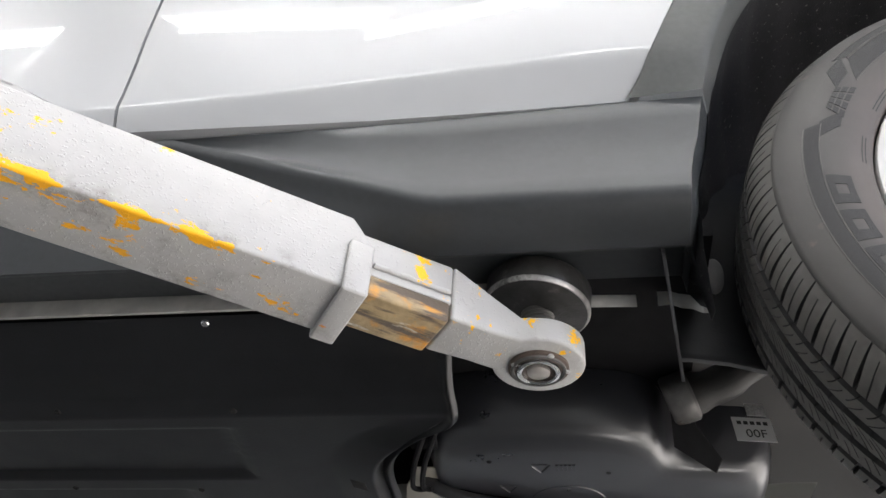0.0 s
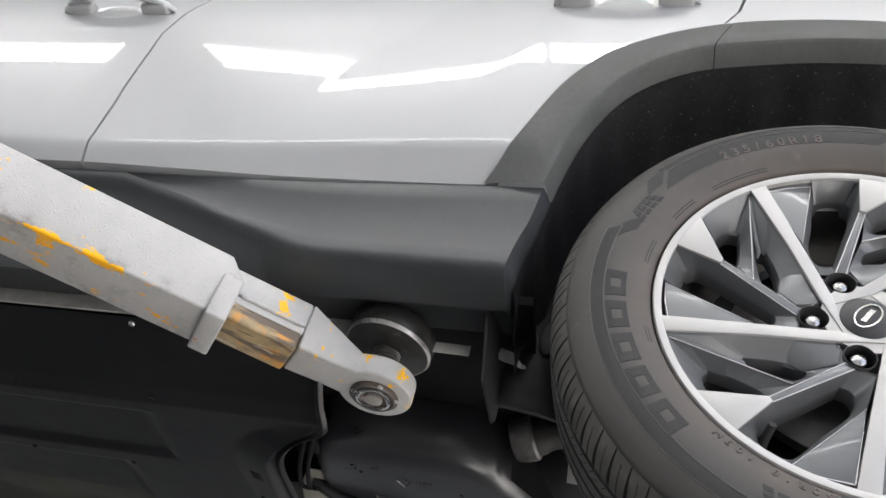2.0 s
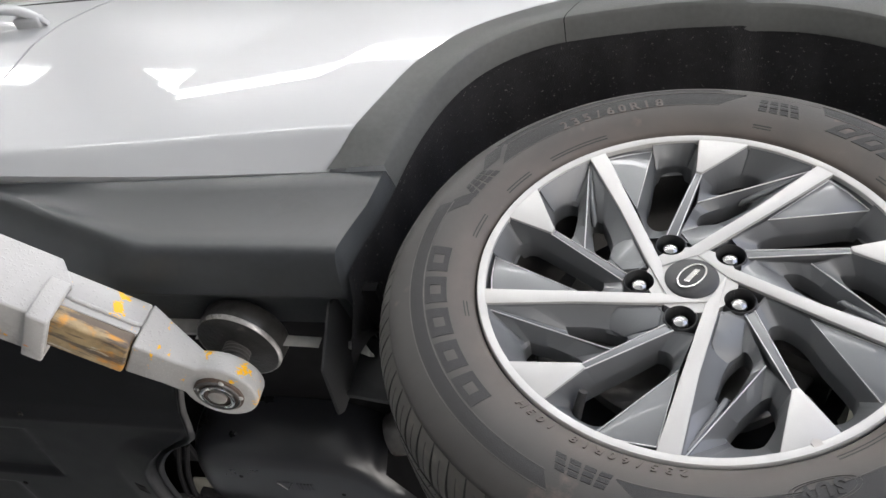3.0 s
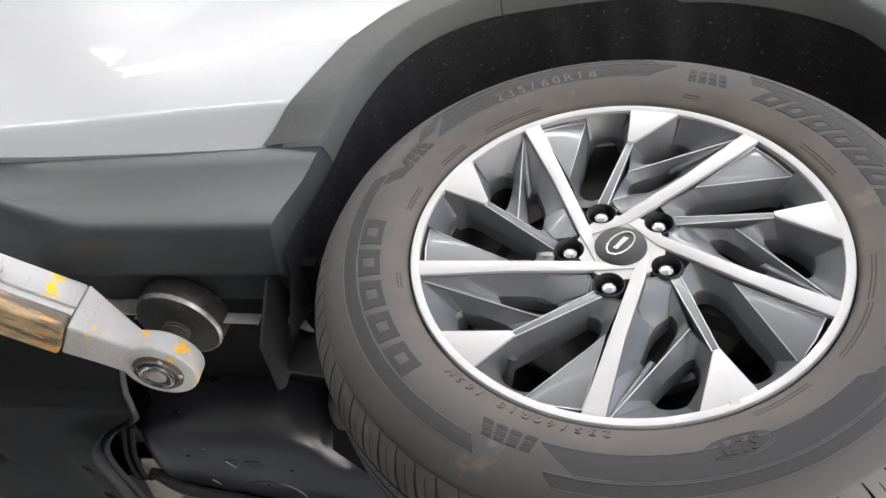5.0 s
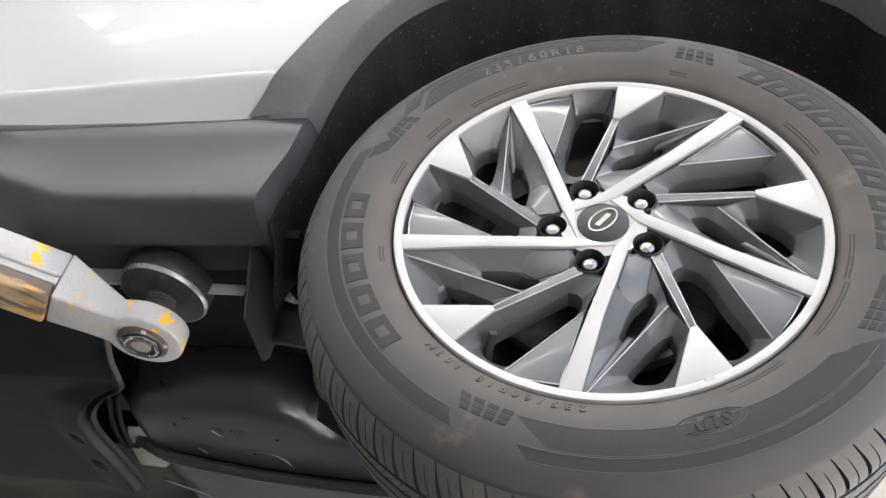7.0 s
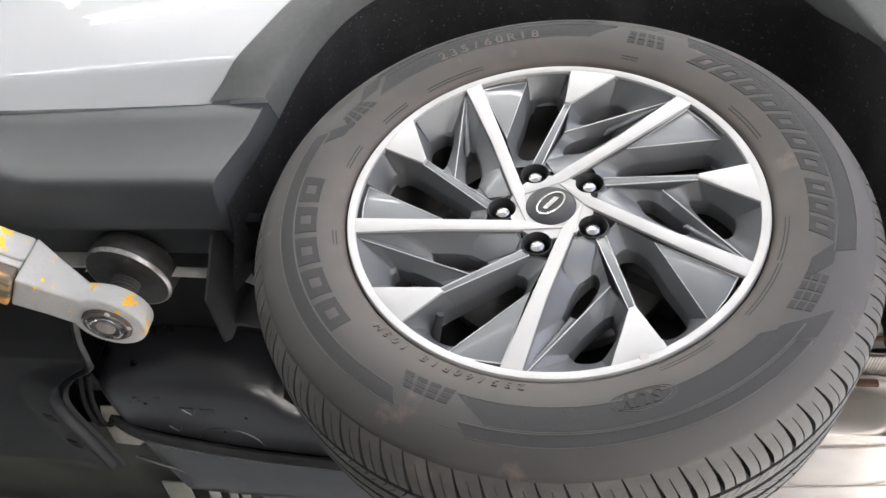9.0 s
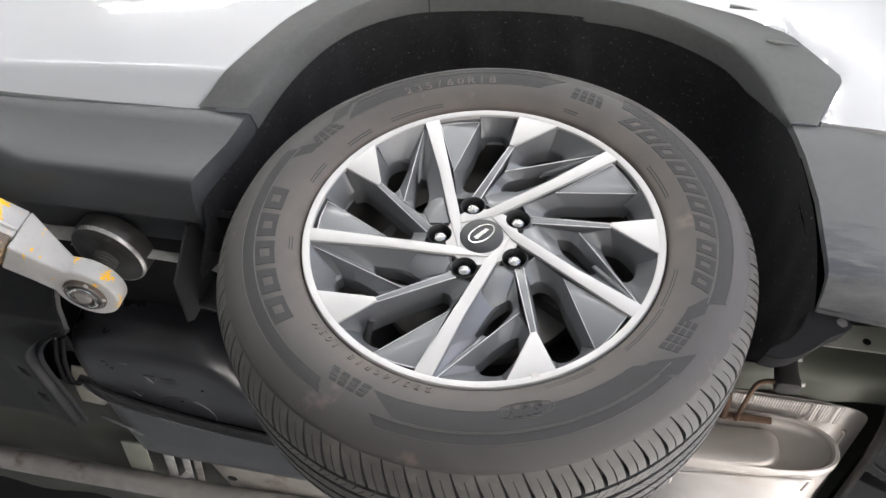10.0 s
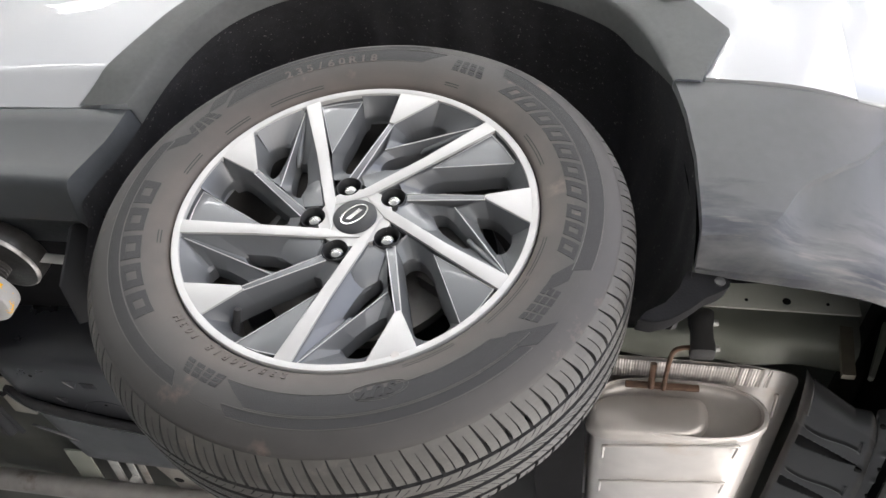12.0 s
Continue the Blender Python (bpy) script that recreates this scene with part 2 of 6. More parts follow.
def mesh_of(bm, name, smooth=40, material=None):
    bmesh.ops.recalc_face_normals(bm, faces=bm.faces[:])
    me = bpy.data.meshes.new(name)
    bm.to_mesh(me)
    bm.free()
    if material:
        me.materials.append(material)
    if smooth:
        me.shade_smooth()
        if smooth < 180:
            me.set_sharp_from_angle(angle=radians(smooth))
    return me


def part(name, bm, material, parent=None, label="", smooth=40, at=None, m=None):
    """A bmesh as one mesh object. Coordinates are the parent's own, or the world's where the parent has an origin given with at='world'."""
    ob = new(name, mesh_of(bm, name, smooth, material))
    if parent:
        ob.parent = parent
    if at == "world":
        ob.location = -ORIGIN[parent.name]
    if m is not None:
        ob.matrix_basis = m
    if label:
        ob["label"] = label
    return ob


def again(ob, m):
    """Another object on the same mesh under the same parent."""
    o = new(ob.name.split(".")[0], ob.data)
    o.parent = ob.parent
    o.matrix_basis = m
    if "label" in ob:
        o["label"] = ob["label"]
    return o


def box(bm, x0, x1, y0, y1, z0, z1, bevel=0.0, seg=2):
    r = bmesh.ops.create_cube(bm, size=1.0)
    for v in r["verts"]:
        v.co = Vector(((x0 + x1) / 2 + v.co.x * (x1 - x0), (y0 + y1) / 2 + v.co.y * (y1 - y0), (z0 + z1) / 2 + v.co.z * (z1 - z0)))
    if bevel:
        es = list({e for v in r["verts"] for e in v.link_edges})
        bmesh.ops.bevel(bm, geom=es, offset=bevel, segments=seg, affect="EDGES", profile=0.5)
    return bm


def prism(bm, top, bottom):
    """A solid between two outlines with the same number of corners."""
    a = [bm.verts.new(p) for p in top]
    b = [bm.verts.new(p) for p in bottom]
    n = len(a)
    bm.faces.new(a)
    bm.faces.new(b[::-1])
    for i in range(n):
        bm.faces.new((a[i], b[i], b[(i + 1) % n], a[(i + 1) % n]))
    return bm


def grid(bm, rows, closed=False):
    """A sheet through rows of points."""
    vs = [[bm.verts.new(p) for p in r] for r in rows]
    for i in range(len(vs) - 1):
        m = len(vs[i])
        for j in range(m if closed else m - 1):
            bm.faces.new((vs[i][j], vs[i][(j + 1) % m], vs[i + 1][(j + 1) % m], vs[i + 1][j]))
    return vs


def shell(bm, rows, push, closed=False):
    """A sheet with thickness: the rows, and the rows moved by push, joined round the edge."""
    push = Vector(push)
    a = grid(bm, rows, closed)
    b = grid(bm, [[Vector(p) + push for p in r] for r in rows], closed)
    n, m = len(a), len(a[0])
    for i in range(n - 1):
        if not closed:
            for j in (0, m - 1):
                bm.faces.new((a[i][j], a[i + 1][j], b[i + 1][j], b[i][j]))
    for j in range(m if closed else m - 1):
        for i in (0, n - 1):
            k = (j + 1) % m
            bm.faces.new((a[i][j], a[i][k], b[i][k], b[i][j]))
    return bm


def lathe(bm, profile, seg=96, axis="y", close=False):
    """Turns a profile of (radius, height) round the axis."""
    rings = []
    for r, h in profile:
        ring = []
        for k in range(seg):
            a = 2 * math.pi * k / seg
            c, s = r * math.cos(a), r * math.sin(a)
            ring.append((c, h, s) if axis == "y" else (c, s, h) if axis == "z" else (h, c, s))
        rings.append(ring)
    if close:
        rings.append(rings[0])
    grid(bm, rings, True)
    if close:
        bmesh.ops.remove_doubles(bm, verts=bm.verts[:], dist=1e-6)
    return bm


def tube(bm, pts, radius, seg=12, cap=True):
    """A round bar through points; the radius may differ from point to point."""
    pts = [Vector(p) for p in pts]
    rings = []
    up = Vector((0.13, 0.21, 0.97))
    for i, p in enumerate(pts):
        d = (pts[min(i + 1, len(pts) - 1)] - pts[max(i - 1, 0)]).normalized()
        u = d.cross(up).normalized()
        w = d.cross(u)
        r = radius[i] if isinstance(radius, (list, tuple)) else radius
        rings.append([p + u * r * math.cos(2 * math.pi * k / seg) + w * r * math.sin(2 * math.pi * k / seg) for k in range(seg)])
    vs = grid(bm, rings, True)
    if cap:
        bm.faces.new(vs[0])
        bm.faces.new(vs[-1][::-1])
    return bm


def curve_pts(pts, n=8):
    """A smooth line through points (Catmull-Rom)."""
    P = [Vector(p) for p in pts]
    P = [2 * P[0] - P[1]] + P + [2 * P[-1] - P[-2]]
    out = []
    for i in range(1, len(P) - 2):
        for k in range(n):
            t = k / n
            a, b, c, d = P[i - 1], P[i], P[i + 1], P[i + 2]
            out.append(0.5 * (2 * b + (c - a) * t + (2 * a - 5 * b + 4 * c - d) * t * t + (3 * b - a - 3 * c + d) * t ** 3))
    return out + [P[-2]]


def interp(x, xs, ys):
    return float(np.interp(x, xs, ys))


def text_mesh(words, size, depth=0.0006, shear=0.0, bold=0.0):
    cu = bpy.data.curves.new("words", "FONT")
    cu.body, cu.size, cu.extrude, cu.align_x, cu.align_y, cu.shear = words, size, depth, "CENTER", "CENTER", shear
    cu.resolution_u, cu.offset = 3, bold
    tmp = bpy.data.objects.new("words", cu)
    me = bpy.data.meshes.new_from_object(tmp)
    bpy.data.objects.remove(tmp)
    return me


def structure(name, bm, material, label, smooth=0):
    ob = part(name, bm, material, smooth=smooth)
    return tagged(ob, label, name.rsplit("_", 1)[0] if name[-1].isdigit() else name.split("_")[0], kind="structure")

# ---------------------------------------------------------------- the workshop
X0, X1, Y0, Y1, ZT = -6.0, 1.5, -5.0, 4.0, 4.6
structure("floor", box(bmesh.new(), X0, X1, Y0, Y1, -0.12, 0.0), M_FLOOR, "dark grey sealed workshop floor")
structure("ceiling", box(bmesh.new(), X0, X1, Y0, Y1, ZT, ZT + 0.12), M_CEIL, "white painted workshop ceiling")
structure("wall_north", box(bmesh.new(), X0, X1, Y1, Y1 + 0.15, -0.12, ZT + 0.12), M_WALL, "white painted workshop wall")
structure("wall_west", box(bmesh.new(), X0 - 0.15, X0, Y0 - 0.15, Y1 + 0.15, -0.12, ZT + 0.12), M_WALL, "white painted workshop wall")
structure("wall_south", box(bmesh.new(), X0, X1, Y0 - 0.15, Y0, -0.12, ZT + 0.12), M_WALL, "white painted workshop wall")
bm = bmesh.new()   # the open bay door behind the car
box(bm, X1, X1 + 0.15, Y0 - 0.15, -3.6, -0.12, ZT + 0.12)
box(bm, X1, X1 + 0.15, 3.4, Y1 + 0.15, -0.12, ZT + 0.12)
box(bm, X1, X1 + 0.15, -3.6, 3.4, 4.0, ZT + 0.12)
structure("wall_east", bm, M_WALL, "white workshop wall with an open bay door")
structure("ground", box(bmesh.new(), X1 + 0.15, 400, -400, 400, -0.14, -0.02), M_YARD, "pale concrete yard outside the bay door")
for x in (-2.2, 1.1):
    structure("trim", box(bmesh.new(), x - 0.06, x + 0.06, -4.0, 4.0, 0.004, 0.008), M_LINE, "white painted bay line on the floor")


def led_light():
    t = thing("ceiling_light", (0, 0, ZT), "long white strip light on the ceiling, outer rows added for fill", "lamp", "ceiling strip lights")
    part("housing", box(bmesh.new(), -1.29, 1.29, -0.10, 0.10, -0.05, 0.0, 0.006), M_WALL, t)
    part("diffuser", box(bmesh.new(), -1.28, 1.28, -0.062, 0.062, -0.075, -0.051, 0.008), M_LED, t)
    return t


lamp = led_light()
# the rows at y -3.4 and 2.9 are unseen, added for fill light
for i, x in enumerate((-4.6, -2.0, 0.6)):
    for j, y in enumerate((-3.4, -1.3, 2.9)):
        m = pose(x, y, ZT)
        if i == j == 0:
            lamp.matrix_basis = m
        else:
            copy_thing(lamp, m)

# ---------------------------------------------------------------- the car
HUB = Vector((0.0, 0.0, 2.1))
PHASE = 190.7
car = thing("car", (-0.9, 0.93, 1.9), "white car with grey lower cladding raised on a lift", "car")


def even(pts, n):
    """A polyline cut into n equal lengths."""
    P = np.array([tuple(p)[:2] for p in pts])
    d = np.concatenate([[0], np.cumsum(np.hypot(*np.diff(P, axis=0).T))])
    t = np.linspace(0, d[-1], n + 1)
    return np.stack([np.interp(t, d, P[:, 0]), np.interp(t, d, P[:, 1])], 1)


def smooth_line(pts):
    return [(p.x, p.y) for p in curve_pts([(x, z, 0) for x, z in pts], 8)]


# wheel arch as (x, z): the moulding's outer edge, and the edge where its face turns into the arch
OUTER = smooth_line([(-0.489, 2.278), (-0.472, 2.303), (-0.457, 2.333), (-0.428, 2.405), (-0.394, 2.483), (-0.356, 2.538), (-0.315, 2.579), (-0.229, 2.628), (-0.138, 2.657), (-0.053, 2.667), (0.05, 2.666), (0.13, 2.655), (0.22, 2.635), (0.350, 2.605)])
OUTER_REAR = [(0.350, 2.605), (0.420, 2.575), (0.431, 2.567), (0.4955, 2.484), (0.4975, 2.474), (0.450, 2.3605)]
INNER = smooth_line([(-0.432, 2.122), (-0.425, 2.17), (-0.411, 2.22), (-0.401, 2.272), (-0.383, 2.336), (-0.355, 2.408), (-0.311, 2.480), (-0.268, 2.522), (-0.224, 2.549), (-0.171, 2.568), (-0.057, 2.584), (0.025, 2.587), (0.149, 2.579), (0.235, 2.556), (0.308, 2.520), (0.347, 2.488), (0.378, 2.442), (0.402, 2.382), (0.417, 2.345), (0.430, 2.29), (0.441, 2.20), (0.442, 2.12), (0.436, 2.05)])


def inner_y(x, z):
    """How far out the arch's inner edge stands."""
    if x < 0.1:
        return interp(z, (2.11, 2.20, 2.27, 2.35, 2.45, 2.60), (-0.004, -0.004, -0.0105, -0.030, -0.047, -0.057))
    return interp(z, (1.99, 2.04, 2.12, 2.20, 2.366, 2.45, 2.60), (0.050, 0.042, 0.022, 0.006, -0.010, -0.022, -0.052))


def seam_z(x):
    """Height of the seam between the sill moulding and the doors."""
    return interp(x, (-3.0, -1.1, -0.8, -0.65, -0.49, -0.40), (2.269, 2.268, 2.266, 2.270, 2.277, 2.279))


SIDE = [(p.x, p.y) for p in curve_pts([(2.25, -0.0335, 0), (2.30, -0.0358, 0), (2.36, -0.0385, 0), (2.44, -0.0409, 0), (2.50, -0.0415, 0), (2.56, -0.0411, 0), (2.62, -0.0400, 0), (2.70, -0.0360, 0), (2.78, -0.0248, 0), (2.86, -0.0072, 0), (2.90, 0.0068, 0)], 8)]
SIDE_Z, SIDE_Y = [p[0] for p in SIDE], [p[1] for p in SIDE]


def side_y(x, z):
    """How far out the body side stands at x and z (outwards is minus y)."""
    y = interp(z, SIDE_Z, SIDE_Y)
    # below a crease the door tucks in towards the sill
    crease = max(2.305, min(2.335, 2.318 + 0.05 * (x + 0.85)))
    y += 0.5 * 0.004 * math.log(1 + math.exp(min(50.0, (crease - z) / 0.004)))
    # the rear door is drawn in towards a diagonal fold, and swells again behind it to the arch
    if z > 2.3:
        fold = -0.79 + (z - 2.47) * 0.62
        w = min(1, (z - 2.3) / 0.30)
        if x > -1.2:
            y += w * 0.008 * max(0.0, min(1.0, (x + 1.2) / (fold + 1.2)))
        if x > fold:
            y -= w * 0.042 * min(x - fold, 0.26)
    if x > 0.10:
        y += (min(x, 0.5) - 0.10) * 0.085
    if x > 0.5:
        y += ((x - 0.5) / 0.5) ** 2 * 0.28
    if x < -2.6:
        y += ((-2.6 - x) / 0.9) ** 2 * 0.16
    return y


def panel(xl, xr, z0, z1, nx=28, nz=36, thick=0.030, zs=None):
    """A body panel between two edges that are functions of z; its rims are rounded inwards."""
    bm = bmesh.new()
    rows = []
    zs = zs or [z0 + (z1 - z0) * i / nz for i in range(nz + 1)]
    for z in zs:
        a, b = xl(z), xr(z)
        xs = [a + (b - a) * j / nx for j in range(nx + 1)]
        rows.append([(x, side_y(x, z), z + (seam_z(x) - 2.2725) * max(0.0, (2.36 - z) / 0.085)) for x in xs])
    shell(bm, rows, (0, thick, 0))
    rim = [e for e in bm.edges if e.calc_face_angle(0) > 1.0]
    bmesh.ops.bevel(bm, geom=rim, offset=0.0018, segments=2, affect="EDGES", profile=0.5)
    return bm


def gap_front(z):   # gap between the two doors
    return interp(z, (2.27, 2.33, 2.40, 2.45, 2.55, 2.62, 2.70, 2.80, 2.90), (-1.143, -1.142, -1.145, -1.150, -1.156, -1.162, -1.150, -1.118, -1.070))


def gap_rear(z):    # gap behind the rear door
    return interp(z, (2.55, 2.60, 2.63, 2.70, 2.78, 2.90), (-0.172, -0.170, -0.166, -0.126, -0.108, -0.07))


def clad_front(z):  # the door runs a little way under the moulding
    front = [p for p in OUTER if p[0] < -0.06]
    return interp(z, [p[1] for p in front], [p[0] for p in front]) + 0.005


def door_rear(z):
    return clad_front(z) if z < 2.655 else interp(z, (2.655, 2.70, 2.78, 2.90), (clad_front(2.655), -0.126 - 0.003, -0.111, -0.073))


ZS = [2.275, 2.285, 2.295, 2.302, 2.307, 2.311, 2.315, 2.319, 2.323, 2.327, 2.332, 2.337, 2.345, 2.36, 2.38] + [2.40 + 0.0125 * i for i in range(20)]
ZS_UP = [2.655, 2.665, 2.675, 2.685, 2.692, 2.70, 2.72, 2.74, 2.76, 2.78, 2.80, 2.82, 2.84, 2.86, 2.88, 2.90]
door = part("rear_door", panel(lambda z: gap_front(z) + 0.0024, lambda z: min(door_rear(z), gap_rear(z) - 0.002), 0, 0, 90, zs=ZS + ZS_UP), M_WHITE, car, at="world", smooth=30)
front_door = part("front_door", panel(lambda z: interp(z, (2.27, 2.9), (-2.16, -2.22)), lambda z: gap_front(z) - 0.0024, 0, 0, 24, zs=ZS + ZS_UP), M_WHITE, car, at="world", smooth=30)

bm = bmesh.new()   # dark seal behind the gap between the doors
shell(bm, [[(gap_front(z) + o, side_y(gap_front(z), z) + 0.032, z) for o in (-0.02, 0.02)] for z in ZS + ZS_UP], (0, 0.003, 0))
part("door_seal", bm, M_MATT, car, "black rubber door seal", at="world")


def quarter():
    bm = bmesh.new()
    rows = []
    n = 44
    for j in range(n + 1):
        x = -0.166 + (0.665 + 0.166) * j / n
        lo = interp(x, [p[0] for p in OUTER], [p[1] for p in OUTER]) - 0.004
        if x > 0.33:
            lo = interp(x, (0.33, 0.415, 0.428, 0.45, 0.67), (2.605, 2.575, 2.50, 2.371, 2.371))
        row = []
        for i in range(19):
            z = lo + (2.90 - lo) * i / 18
            xx = max(x, gap_rear(z) + 0.002) if j == 0 else x + max(0, gap_rear(z) + 0.166) * max(0, 1 - j / 12)
            under = 0.016 * max(0, min(1, (interp(z, (2.37, 2.478, 2.575), (0.455, 0.497, 0.415)) - xx) / 0.012)) if xx > 0.33 and z < 2.575 else 0.0
            row.append((xx, side_y(xx, z) + under, z))
        rows.append(row)
    shell(bm, rows, (0, 0.012, 0))
    rim = [e for e in bm.edges if e.calc_face_angle(0) > 1.0]
    bmesh.ops.bevel(bm, geom=rim, offset=0.002, segments=2, affect="EDGES", profile=0.5)
    return bm


part("quarter_panel", quarter(), M_WHITE, car, at="world", smooth=30)


def arch_cladding(outer, inner, push=0.0):
    """The grey wheel-arch moulding: an outer edge, a swollen face, a sharp edge and a lip that turns into the arch."""
    bm = bmesh.new()
    rows = []
    n = len(inner) - 1
    for i in range(n + 1):
        (xo, zo), (xi, zi) = outer[i], inner[i]
        d = Vector(inner[min(i + 1, n)]) - Vector(inner[max(i - 1, 0)])
        d.normalize()
        ya, yb = side_y(xo, min(zo, 2.66)) + push, inner_y(xi, zi) + push
        row = []
        swell = max(0.0, min(1.0, (zi - 2.279) / 0.05)) if xi < 0 else 1.0
        for f, out in ((0.0, 0.001), (0.05, -0.003), (0.5, -0.005), (0.85, -0.005), (0.97, -0.002), (1.0, 0.001)):
            out = out * swell - (0.0035 + 0.001 * f if f else 0.0) * (1 - swell)
            row.append((xo + (xi - xo) * f, ya + (yb - ya) * f + out, zo + (zi - zo) * f))
        keep = max(0.0, min(1.0, (zi - 2.365) / 0.095)) if xi > 0.3 else 1.0   # the lip runs out towards the bumper
        for inset, deep in ((0.0015, 0.004), (0.0095, 0.033), (0.0100, 0.037)):
            row.append((xi + d.y * inset * keep, yb + deep * (0.3 + 0.7 * keep), zi - d.x * inset * keep))
        rows.append(row)
    grid(bm, rows)
    bmesh.ops.solidify(bm, geom=bm.faces[:], thickness=0.003)
    return bm


def between(line, test):
    return [p for p in even(line, 4000) if test(*p)]


part("arch_moulding", arch_cladding(even(between(OUTER, lambda x, z: x < -0.1375), 44), even(between(INNER, lambda x, z: z > 2.2775 and x < -0.1703), 44)), M_CLAD, car, "grained grey plastic arch moulding", at="world", smooth=35)
back_in = between(INNER, lambda x, z: x > -0.1695 and z > 2.3605)
back_out = between(OUTER, lambda x, z: x > -0.1365)
outer = np.concatenate([even(back_out, 30)[:-1], even(OUTER_REAR, 22)])
inner = np.concatenate([even([p for p in back_in if p[0] < 0.325], 30)[:-1], even([p for p in back_in if p[0] >= 0.318], 22)])
part("arch_moulding", arch_cladding(outer, inner), M_CLAD, car, "grained grey plastic arch moulding", at="world", smooth=35)

seam = arch_cladding(even(between(OUTER, lambda x, z: -0.150 < x < -0.124), 4), even(between(INNER, lambda x, z: -0.185 < x < -0.157), 4), 0.0022)
part("seam_backing", seam, M_MATT, car, "dark joint between two mouldings", at="world", smooth=35)

for a, b in (((0.328, -0.0365, 2.611), (0.372, -0.036, 2.604)), ((0.384, -0.0265, 2.536), (0.432, -0.0285, 2.527))):   # pressed steps in the moulding
    pts = [tuple(Vector(a).lerp(Vector(b), k / 6)) for k in range(7)]
    part("moulded_step", tube(bmesh.new(), pts, [0.0036, 0.0038, 0.0034, 0.0028, 0.0022, 0.0014, 0.0006], 8), M_CLAD, car, at="world", smooth=60)


def sill_end(z):
    """Where the sill's face ends at the wheel arch."""
    low = [p for p in INNER if p[0] < 0 and p[1] < 2.3]
    return interp(z, [p[1] for p in low], [p[0] for p in low])


def sill():
    """Grey sill moulding: a face, a crease that climbs forward, an under face, and a lip that turns into the wheel arch."""
    bm = bmesh.new()
    rows = []
    xs = [-3.0, -2.4, -1.8, -1.4, -1.2, -1.06, -0.95, -0.884, -0.84, -0.79, -0.755, -0.735, -0.725, -0.715, -0.70, -0.66, -0.60, -0.54, -0.49, -0.455, -0.43, -0.4215, -0.418]

    def profile(x):
        zc, zt = interp(x, (-1.06, -0.725, -0.700, -0.42), (2.245, 2.128, 2.1235, 2.120)), seam_z(x)
        yc, h = -0.0055 - 0.05 * (zc - 2.122), zt - zc
        pts = [(0.012, zt), (-0.006, zt - 0.0012), (-0.0085, zt - 0.005), (-0.0045, zt - 0.20 * h), (-0.0012, zt - 0.42 * h), (-0.0010, zt - 0.60 * h), (-0.0030, zt - 0.78 * h), (yc - 0.0004, zc + 0.013), (yc + 0.0005, zc + 0.005), (yc + 0.0045, zc - 0.001), (yc + 0.013, zc - 0.0055)]
        return pts + [(yc + 0.024, zc - 0.0085 - 0.16 * (zc - 2.118)), (0.058, 2.1025), (0.066, 2.1045), (0.074, 2.1145), (0.085, 2.124), (0.145, 2.128)]

    for x in xs:
        k = max(0.0, (x + 0.54) / 0.122)
        rows.append([(x + k * (sill_end(z) + 0.418), y, z) for y, z in profile(x)])
    for inset, deep in ((0.001, 0.0035), (0.005, 0.016), (0.0100, 0.036)):   # the lip
        rows.append([(sill_end(z) + inset, y + deep, z + (0.002 if i > 9 else 0.0)) for i, (y, z) in enumerate(profile(-0.418))])
    shell(bm, rows, (0.0, 0.003, 0.003))
    bmesh.ops.recalc_face_normals(bm, faces=bm.faces[:])
    return bm


part("sill_moulding", sill(), M_CLAD_SHADED, car, "grey plastic sill moulding with shade in its colour", at="world", smooth=50)


# rear bumper: the plan of its upper and of its lower edge, from the wheel arch round the corner to the middle
TOP = [(0.432, -0.009), (0.475, -0.008), (0.519, -0.005), (0.557, 0.000), (0.600, 0.006), (0.640, 0.015), (0.690, 0.030), (0.745, 0.050), (0.80, 0.092), (0.845, 0.18), (0.865, 0.30), (0.885, 0.46), (0.90, 0.66), (0.91, 0.93)]
LOW = [(0.432, 0.046), (0.490, 0.043), (0.552, 0.038), (0.600, 0.044), (0.645, 0.055), (0.674, 0.071), (0.699, 0.105), (0.718, 0.15), (0.742, 0.213), (0.767, 0.30), (0.787, 0.385), (0.808, 0.515), (0.824, 0.675), (0.835, 0.93)]
STEPS = 5
TOP = [Vector((p.x, p.y, 0)) for p in curve_pts([(x, y, 0) for x, y in TOP], STEPS)]
LOW = [Vector((p.x, p.y, 0)) for p in curve_pts([(x, y, 0) for x, y in LOW], STEPS)]
Z_BUMPER = 2.366   # upper edge of the grey bumper


def bumper_rows(profile, c0=0.0, c1=99.0, mirror=True):
    """Runs a profile along the bumper: a function of the station c that gives (share of the lower plan, outwards, height)."""
    rows = []
    for i in range(len(TOP)):
        c = i / STEPS
        if not c0 <= c <= c1:
            continue
        d = (TOP[min(i + 1, len(TOP) - 1)] - TOP[max(i - 1, 0)]).normalized()
        out = Vector((d.y, -d.x, 0))
        rows.append([tuple(TOP[i].lerp(LOW[i], f) + out * o + Vector((0, 0, z))) for f, o, z in profile(c)])
        fade = max(0.0, 1 - c / 1.3) ** 1.5
        rows[-1] = [(x + fade * interp(z, (2.04, 2.10, 2.19, 2.28, 2.37), (0.004, 0.011, 0.0095, 0.0, -0.019)), y, z) for x, y, z in rows[-1]]
    if mirror:
        rows += [[(x, 1.86 - y, z) for x, y, z in r] for r in rows[-2::-1]]
    return rows


